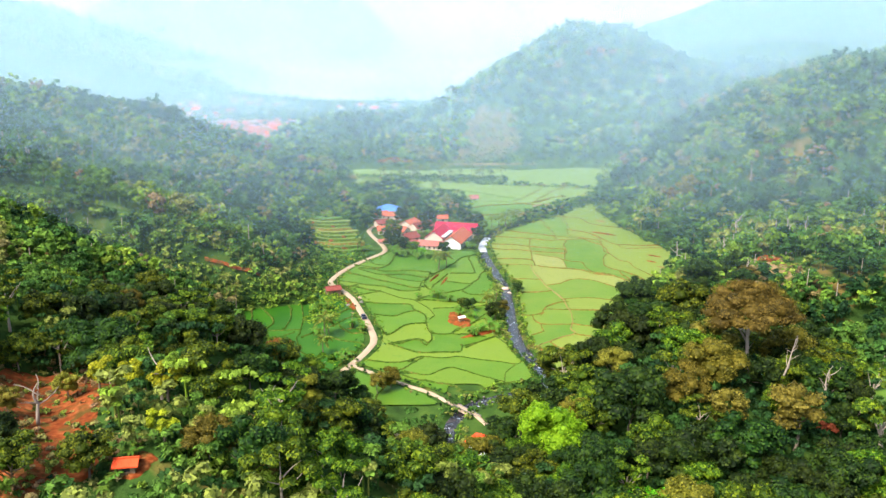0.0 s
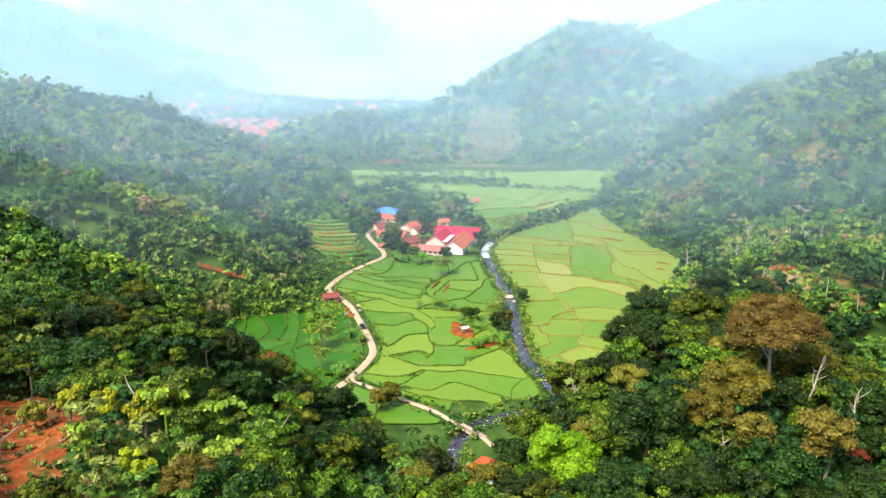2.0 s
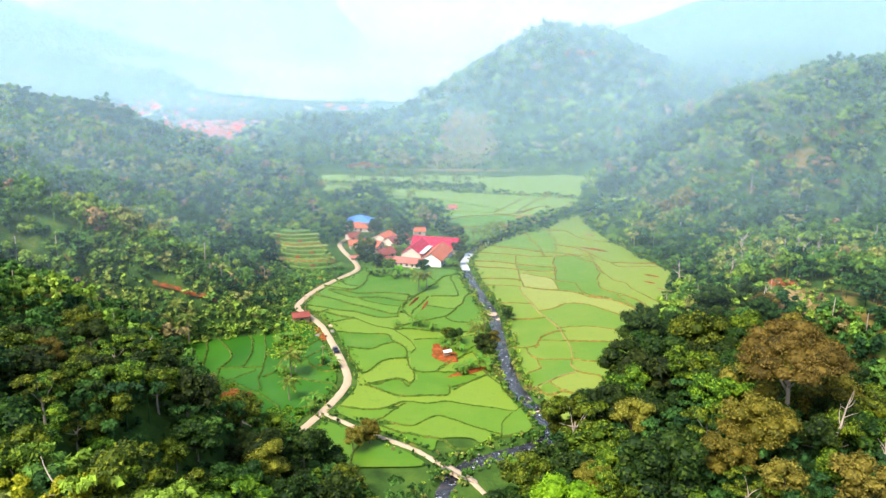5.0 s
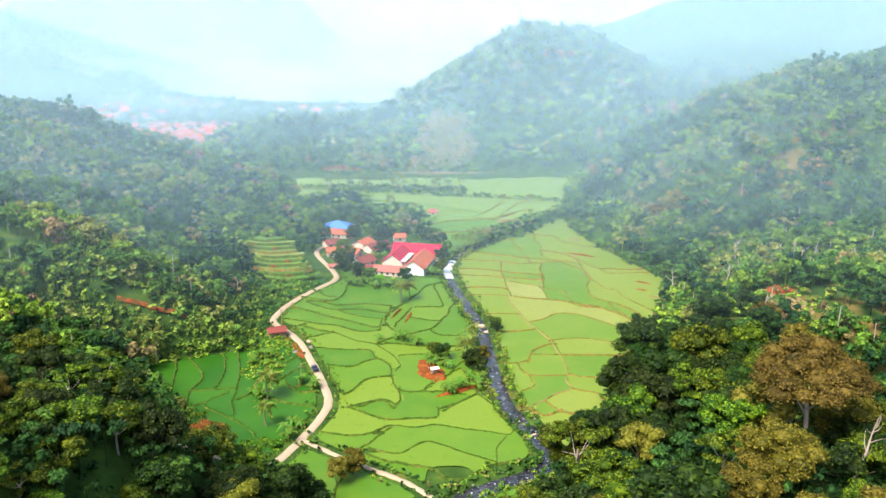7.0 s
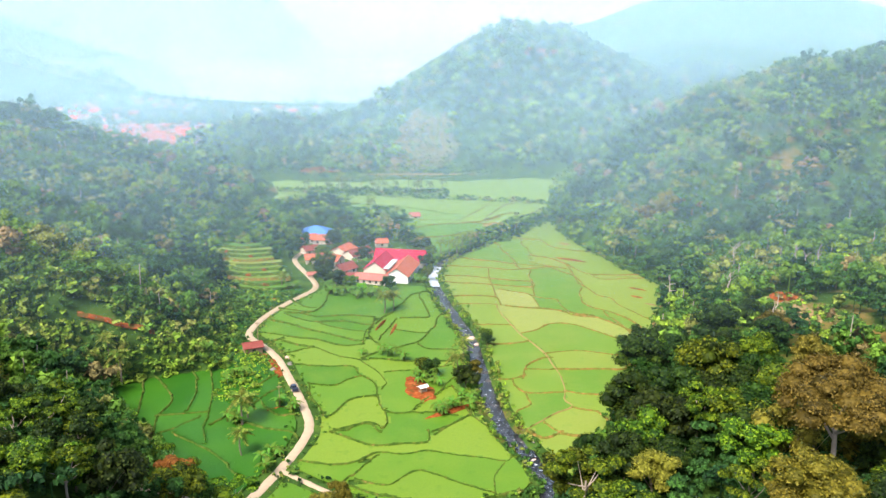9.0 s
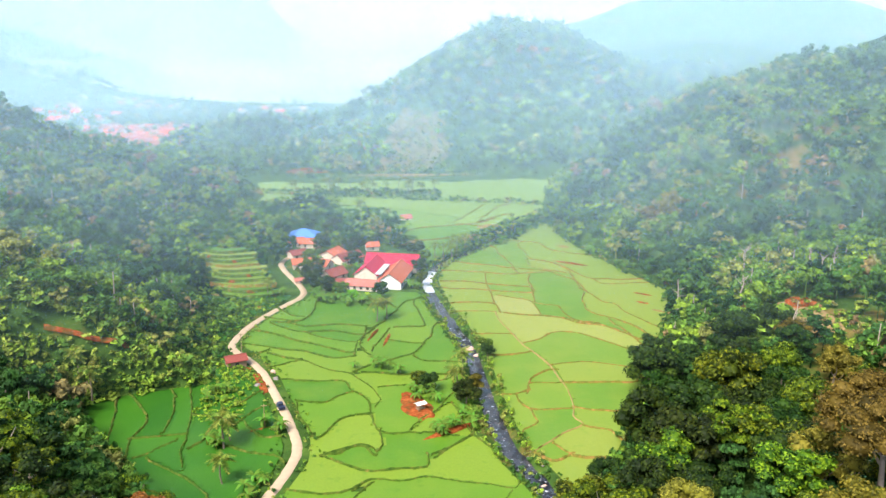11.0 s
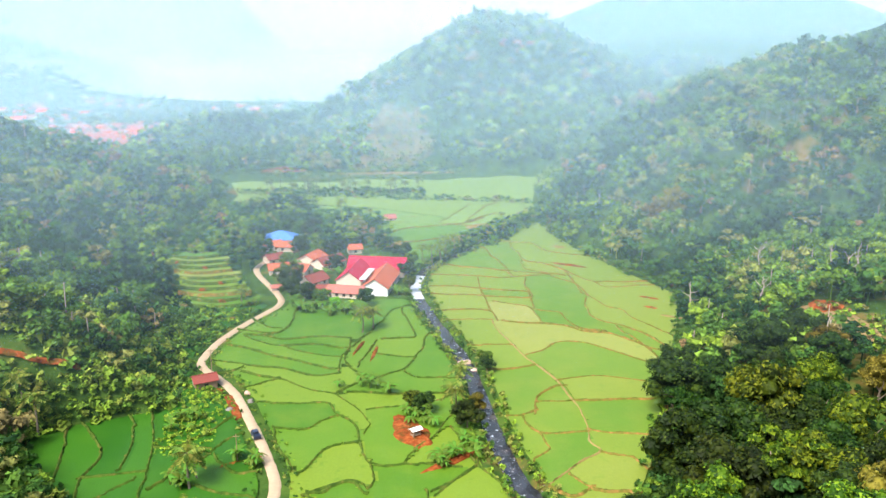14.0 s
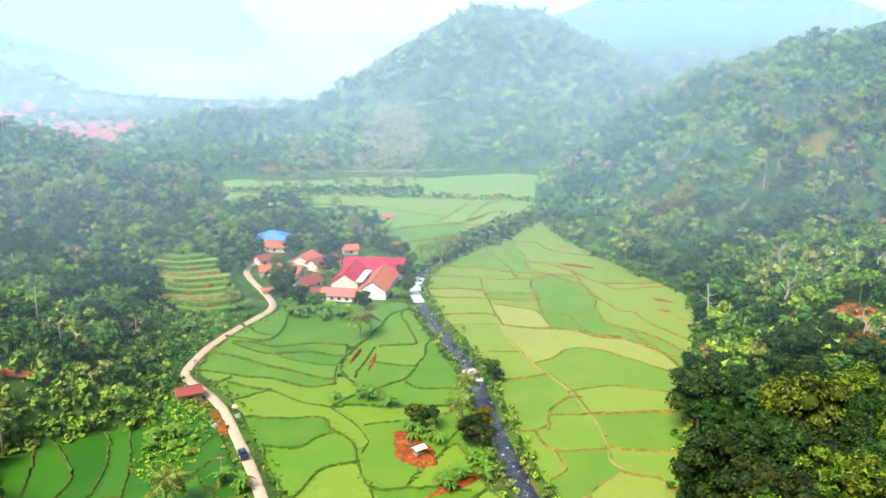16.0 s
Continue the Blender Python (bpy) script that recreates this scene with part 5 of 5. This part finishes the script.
BANANAS, PALMS = [banana_model() for _ in range(3)], [palm_model(h) for h in (6.5, 8.5, 10.5)]
GROVES = ((8.7, 260, 3.2, 4.5, 12), (-4, 281, 5, 2.2, 9), (2.5, 276, 3, 1.2, 5), (14, 241, 4.5, 3.0, 11), (19, 246, 2.5, 3.0, 5), (-16, 344, 6, 4.0, 26), (-5, 340, 6, 4, 16), (-21, 352, 4, 5, 12), (-24, 398, 3, 4, 6), (-9, 384, 3, 3, 5), (-49, 334, 4.5, 3.5, 16), (-28.5, 247, 2.6, 3, 6), (-41, 240, 2.0, 3.2, 6),
          (-36, 352, 2.5, 2.5, 5), (97, 440, 7, 9, 12), (97, 402, 5, 9, 12), (103, 378, 5, 6, 8), (108, 352, 5, 5, 7), (-36, 79, 5, 4.5, 10), (-31, 84, 4, 3, 5), (14, 356, 2.6, 3, 6), (-24, 380, 3, 4, 7), (-30, 218, 3, 5, 7), (-44, 265, 2.5, 5, 8), (-33, 200, 3, 4, 6), (3.5, 400, 5, 5, 6))
for gx0, gy0, sx, sy, n in GROVES:
    for _ in range(n):
        bx, by = gx0 + rng.uniform(-sx, sx), gy0 + rng.uniform(-sy, sy)
        if float(away(bx, by, RIVER)) < 3.5 or float(away(bx, by, ROAD)) < 2.2:
            continue
        stand(BANANAS[rng.integers(3)], bx, by, rng.uniform(0.75, 1.25) * (0.6 if by < 100 else 1), rng.uniform(0, 360), "banana plant with broad arching pale green leaves", "banana plant", "banana plants", 0.0)
for px0, py0, k in [(20.4, 274, 0), (2, 323, 0), (-1.5, 320, 0), (-39, 353.5, 0), (-37, 241, 0), (-36, 222, 0), (-78, 268, 1), (-74, 264, 1), (-82, 264, 0), (-38, 237, 0), (17, 262, 0), (30, 400, 0), (34, 404, 0), (37, 410, 0), (26, 402, 0), (33, 397, 0), (41, 414, 0), (9, 466, 1), (-4, 470, 2), (2, 452, 1), (92, 200, 0), (104, 178, 0), (100, 172, 0)] + [(-45 + 4.5 * i + 3 * math.sin(i * 5.1), 571 - 0.9 * i + 4 * math.sin(i * 3.3), i % 3) for i in range(20)]:
    stand(PALMS[k], px0, py0, rng.uniform(0.85, 1.15), rng.uniform(0, 360), "coconut palm with arching feathery fronds", "palm", "palms", 0.0)


# ---- bare trees ----
def bare_tree(x, y, height, lean, bark):
    top = new("bare_tree")
    top.matrix_basis = pose(x, y, float(land(x, y)) - 0.3)
    tip = np.array([lean, -0.3 * lean, height])
    pieces = [limb((0, 0, -0.5), tip * 0.55, 0.34, 0.22, 0.4, 7, 5), limb(tip * 0.55, tip, 0.22, 0.06, 0.6, 6, 5)]
    for k in range(7):
        p0 = tip * rng.uniform(0.45, 0.9)
        pieces.append(limb(p0, p0 + rng.normal(0, 1, 3) * (1.6, 1.6, 0.6) + (0, 0, height * 0.16), 0.11, 0.03, 0.3, 5, 4))
    part("trunk", raw_mesh("trunk", *join(pieces), bark), top)
    return tagged(top, "leafless pale-barked tree with forked limbs", "tree", "bare trees")


for bx, by, bh, bl in ((83, 171, 17, 3.0), (92, 168, 14, 2.0), (98, 163, 8, 1.5), (-41, 99, 6, 0.5), (-56, 92, 7, 0.8), (-64, 88, 6, -0.6), (138, 300, 13, 0.5), (150, 312, 14, 0.8), (146, 318, 13, -0.5), (108, 262, 12, 0.6), (-20, 116, 8, 0.4), (112, 300, 12, 0.4), (128, 330, 14, 0.5), (100, 318, 12, -0.5)):
    bare_tree(bx, by, bh, bl, PALE_BARK)


# ---- road things ----
def wheel_mesh(radius, width, material):
    bm = bmesh.new()
    bmesh.ops.create_cone(bm, segments=14, radius1=radius, radius2=radius, depth=width, cap_ends=True)
    bmesh.ops.bevel(bm, geom=[e for e in bm.edges if abs(e.verts[0].co.z - e.verts[1].co.z) < 0.001], offset=radius * 0.15, segments=1, affect="EDGES")
    bmesh.ops.rotate(bm, verts=bm.verts[:], matrix=Matrix.Rotation(radians(90), 3, "X"))
    return bm_mesh("wheel", bm, material)


def pickup(x, y, turn):
    """A small dark pickup truck, nose along its own x."""
    paint, rubber = plain("dark_blue_paint", (0.012, 0.018, 0.04), (0.03, 0.045, 0.09), 0.5, 0.35, 0.02, 0.3, 0.5), plain("rubber", (0.012, 0.012, 0.012), (0.03, 0.03, 0.03), 3.0)
    glass = plain("dark_glass", (0.02, 0.025, 0.03), (0.05, 0.06, 0.07), 0.5, 0.1, 0.0, 0.3, 0.6)
    top = new("pickup_truck")
    top.matrix_basis = pose(x, y, 0.30, 0, 0, turn)
    body = part("body", box_mesh("body", paint, -2.1, 2.1, -0.82, 0.82, 0.42, 0.95, 0.08), top)
    part("cab", box_mesh("cab", paint, -0.35, 1.15, -0.76, 0.76, 0.95, 1.68, 0.14), top)
    part("windscreen", box_mesh("windscreen", glass, 1.12, 1.17, -0.62, 0.62, 1.08, 1.55), top)
    part("rear_window", box_mesh("rear_window", glass, -0.38, -0.33, -0.6, 0.6, 1.1, 1.52), top)
    for s in (-1, 1):
        part("side_board", box_mesh("side_board", paint, -2.1, -0.4, s * 0.80 - 0.03, s * 0.80 + 0.03, 0.95, 1.3), top)
        part("side_window", box_mesh("side_window", glass, -0.1, 0.95, s * 0.765 - 0.02, s * 0.765 + 0.02, 1.12, 1.52), top)
        part("headlight", box_mesh("headlight", METAL, 2.08, 2.13, s * 0.62 - 0.14, s * 0.62 + 0.14, 0.66, 0.82), top)
        for wx in (-1.3, 1.3):
            w = part("wheel", wheel_mesh(0.33, 0.22, rubber), top)
            w.location = (wx, s * 0.78, 0.33)
            part("rim", wheel_mesh(0.19, 0.24, METAL), w, "steel rim")
    part("tailgate", box_mesh("tailgate", paint, -2.13, -2.07, -0.8, 0.8, 0.95, 1.3), top)
    return tagged(top, "small dark blue pickup truck parked on the dirt road", "truck")


truck = pickup(-27.2, 257, 108)
truck.scale = (0.88, 0.88, 0.88)


def utility_pole(x, y, height):
    top = new("utility_pole")
    top.matrix_basis = pose(x, y, float(land(x, y)))
    part("pole", raw_mesh("pole", *limb((0, 0, -0.6), (0, 0, height), 0.12, 0.08, 0, 8, 3), TIMBER), top)
    part("cross_arm", box_mesh("cross_arm", TIMBER, -0.7, 0.7, -0.06, 0.06, height - 0.6, height - 0.45), top)
    return tagged(top, "dark wooden utility pole beside the road", "pole", "poles")


for ux, uy in ((-41.5, 296), (-30, 246.5), (-24, 368), (-13, 404)):
    utility_pole(ux, uy, 6.5)


def boulder_mesh(size, material):
    bm = bmesh.new()
    bmesh.ops.create_icosphere(bm, subdivisions=3, radius=size)
    off = Vector(rng.uniform(0, 50, 3))
    for v in bm.verts:
        v.co *= 0.85 + 0.45 * noise.noise(v.co / size * 0.9 + off) + 0.12 * noise.noise(v.co / size * 3 + off)
        v.co.z *= 0.65
    return bm_mesh("boulder", bm, material)


for bx, by, size, material, text in ((25.3, 295.5, 2.1, ROCK, "large smooth pink boulder in the riverbed"), (27.0, 290, 1.3, ROCK, "flat pink rock shelf in the riverbed"), (-31.2, 281, 1.0, ROCK, "heap of pinkish building stone by the road"), (-30.0, 276, 0.9, STONE, "heap of grey building stone by the road"), (-34.3, 271.5, 1.0, STONE, "grey stone heap beside the road"), (20.5, 369, 1.4, STONE, "grey boulder in the rapids"), (21.5, 376, 1.2, STONE, "grey boulder in the rapids"), (29.5, 216, 1.2, ROCK, "reddish rock in the riverbed")):
    ob = new("boulder", boulder_mesh(size, material))
    ob.matrix_basis = pose(bx, by, float(ground_height(bx, by)) + size * 0.2, 0, 0, rng.uniform(0, 360))
    tagged(ob, text, "rock")
pieces = []
for p in RIVER[::1]:
    for _ in range(4):
        v, f = octa(rng.uniform(0.12, 0.45))
        at = p + rng.normal(0, 1.3, 2)
        pieces.append((v * rng.uniform(0.6, 1.2, (6, 1)) * (1, 1, 0.6) + (at[0], at[1], max(-1.0, float(ground_height(at[0], at[1]))) + 0.05), f))
rapids = new("water", sweep("water", RIVER[(RIVER[:, 1] > 352) & (RIVER[:, 1] < 384)], [(-1.9, 0), (-0.7, 0.12), (0.7, 0.12), (1.9, 0)], lambda x, y: np.full(len(x), -0.78), FOAM, 0.1))
tagged(rapids, "white rapids tumbling between boulders", "rapids", kind="structure")
stones = new("river_stones", raw_mesh("river_stones", *join(pieces), STONE))
tagged(stones, "scattered grey stones in the shallow river", "stones", kind="stuff")


def bridge():
    """A narrow footbridge: deck, kerbs and abutments."""
    top = new("footbridge")
    a, b = np.array([4.2, 186.2]), np.array([10.2, 178.8])
    mid, turn = (a + b) / 2, math.degrees(math.atan2(*(b - a)[::-1]))
    top.matrix_basis = pose(mid[0], mid[1], 0.35, 0, 0, turn)
    l = float(np.linalg.norm(b - a)) / 2
    part("deck", box_mesh("deck", DIRT, -l, l, -0.65, 0.65, -0.25, 0.10), top)
    for s in (-1, 1):
        part("kerb", box_mesh("kerb", STONE, -l, l, s * 0.62 - 0.08, s * 0.62 + 0.08, 0.10, 0.32), top)
        part("abutment", box_mesh("abutment", STONE, s * l - 0.6, s * l + 0.6, -1.1, 1.1, -2.2, -0.25), top)
    return tagged(top, "narrow pale footbridge over the stony river", "bridge")


bridge()

# ---- the town in the haze ----
TOWN = []
for roof, wall in (("pink", CREAM), ("orange", CREAM), ("pink", CREAM), ("scarlet", CREAM)):
    TOWN.append(house(0, 0, 0, 12, 10, 2.0, 2.8, roof, "distant town house with faded red tiled roof", wall=wall, windows=2, z=0, name="town_house"))
for cx0, cy0, sx, sy, n in ((-168, 806, 30, 22, 45), (-196, 862, 50, 32, 112), (-232, 950, 60, 35, 70), (-330, 1060, 50, 60, 30), (-300, 1200, 70, 30, 14), (-115, 1190, 50, 30, 16)):
    for _ in range(n):
        hx, hy = cx0 + rng.uniform(-sx, sx), cy0 + rng.uniform(-sy, sy)
        got = copy_thing(TOWN[rng.integers(4)], pose(hx, hy, float(land(hx, hy)), 0, 0, rng.choice([0, 90, 20, 110]) + rng.uniform(-8, 8)))
        got["group"] = "town houses"
x, y = scatter(-420, -40, 760, 1260, 11, lambda x, y: (land(x, y) < 60) & (rng.random(x.shape) < 0.4) & (away(x, y, [(-205, 860), (-190, 850), (-225, 870), (-240, 950), (-175, 865), (-168, 806), (-150, 800), (-160, 840)]) > 24))
wood("distant_trees", spots(x, y, 0.7, 1.2), FAR, "hazy trees round the distant town")
drop_models([*BANANAS, *PALMS, *TOWN])

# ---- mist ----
# haze painted on upright sheets: blue nearer, white far off and low down
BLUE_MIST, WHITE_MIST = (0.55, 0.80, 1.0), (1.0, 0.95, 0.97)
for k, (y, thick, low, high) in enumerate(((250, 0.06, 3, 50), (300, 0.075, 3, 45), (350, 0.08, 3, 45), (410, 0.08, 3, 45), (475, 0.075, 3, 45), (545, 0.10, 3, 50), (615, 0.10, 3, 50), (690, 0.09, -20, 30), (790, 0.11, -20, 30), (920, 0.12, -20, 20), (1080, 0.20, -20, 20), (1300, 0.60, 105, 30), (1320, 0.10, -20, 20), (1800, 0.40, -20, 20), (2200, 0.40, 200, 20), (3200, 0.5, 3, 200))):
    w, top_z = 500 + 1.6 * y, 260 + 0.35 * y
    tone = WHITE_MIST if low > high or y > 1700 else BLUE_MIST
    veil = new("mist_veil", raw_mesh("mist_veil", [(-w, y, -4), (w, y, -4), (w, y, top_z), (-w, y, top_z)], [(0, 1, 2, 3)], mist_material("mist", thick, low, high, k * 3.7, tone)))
    tagged(veil, "thin sheet painted as morning mist haze across the valley", "mist", "mist", "stuff")
for kind, x, y, s in (("deep", -19, 349, 0.8), ("green", -13, 347, 0.7), ("deep", -24, 359, 0.8), ("lime", -9, 345, 0.35), ("yellow", -4, 344, 0.5), ("deep", 1, 346, 0.6), ("green", -23, 377, 0.8), ("deep", -8, 388, 0.75), ("green", -27, 399, 0.7), ("green", 17, 362, 0.6), ("deep", 18, 378, 0.7),
                      ("deep", -22, 414, 0.9), ("green", -14, 416, 0.8), ("deep", -7, 412, 0.8), ("lime", -12, 430, 0.5), ("deep", -42, 436, 1.0), ("green", -40, 420, 0.9), ("deep", 10.5, 263, 0.55), ("green", 8, 267, 0.5), ("deep", 19, 255, 0.7), ("olive", 22.5, 262, 0.45), ("green", 30, 291, 0.5), ("deep", 29.5, 286, 0.45),
                      ("green", -26.5, 372, 0.9), ("deep", -24, 366, 0.85), ("green", -19, 356, 0.7), ("olive", -15.5, 351, 0.4), ("lime", -20.5, 360, 0.3), ("deep", -26, 452, 1.1), ("deep", -18, 440, 1.0), ("green", -22, 432, 0.6), ("deep", -6, 428, 0.9), ("green", 3, 434, 0.8), ("deep", 12, 420, 0.8), ("deep", 18, 402, 0.8), ("green", 21, 392, 0.7), ("deep", -36, 416, 0.8), ("bronze", 124, 389, 1.5), ("bronze", 118, 391, 1.2)):
    plant(kind, x, y, s, "village and field trees")
drop_models([m for some in MODELS.values() for m in some])
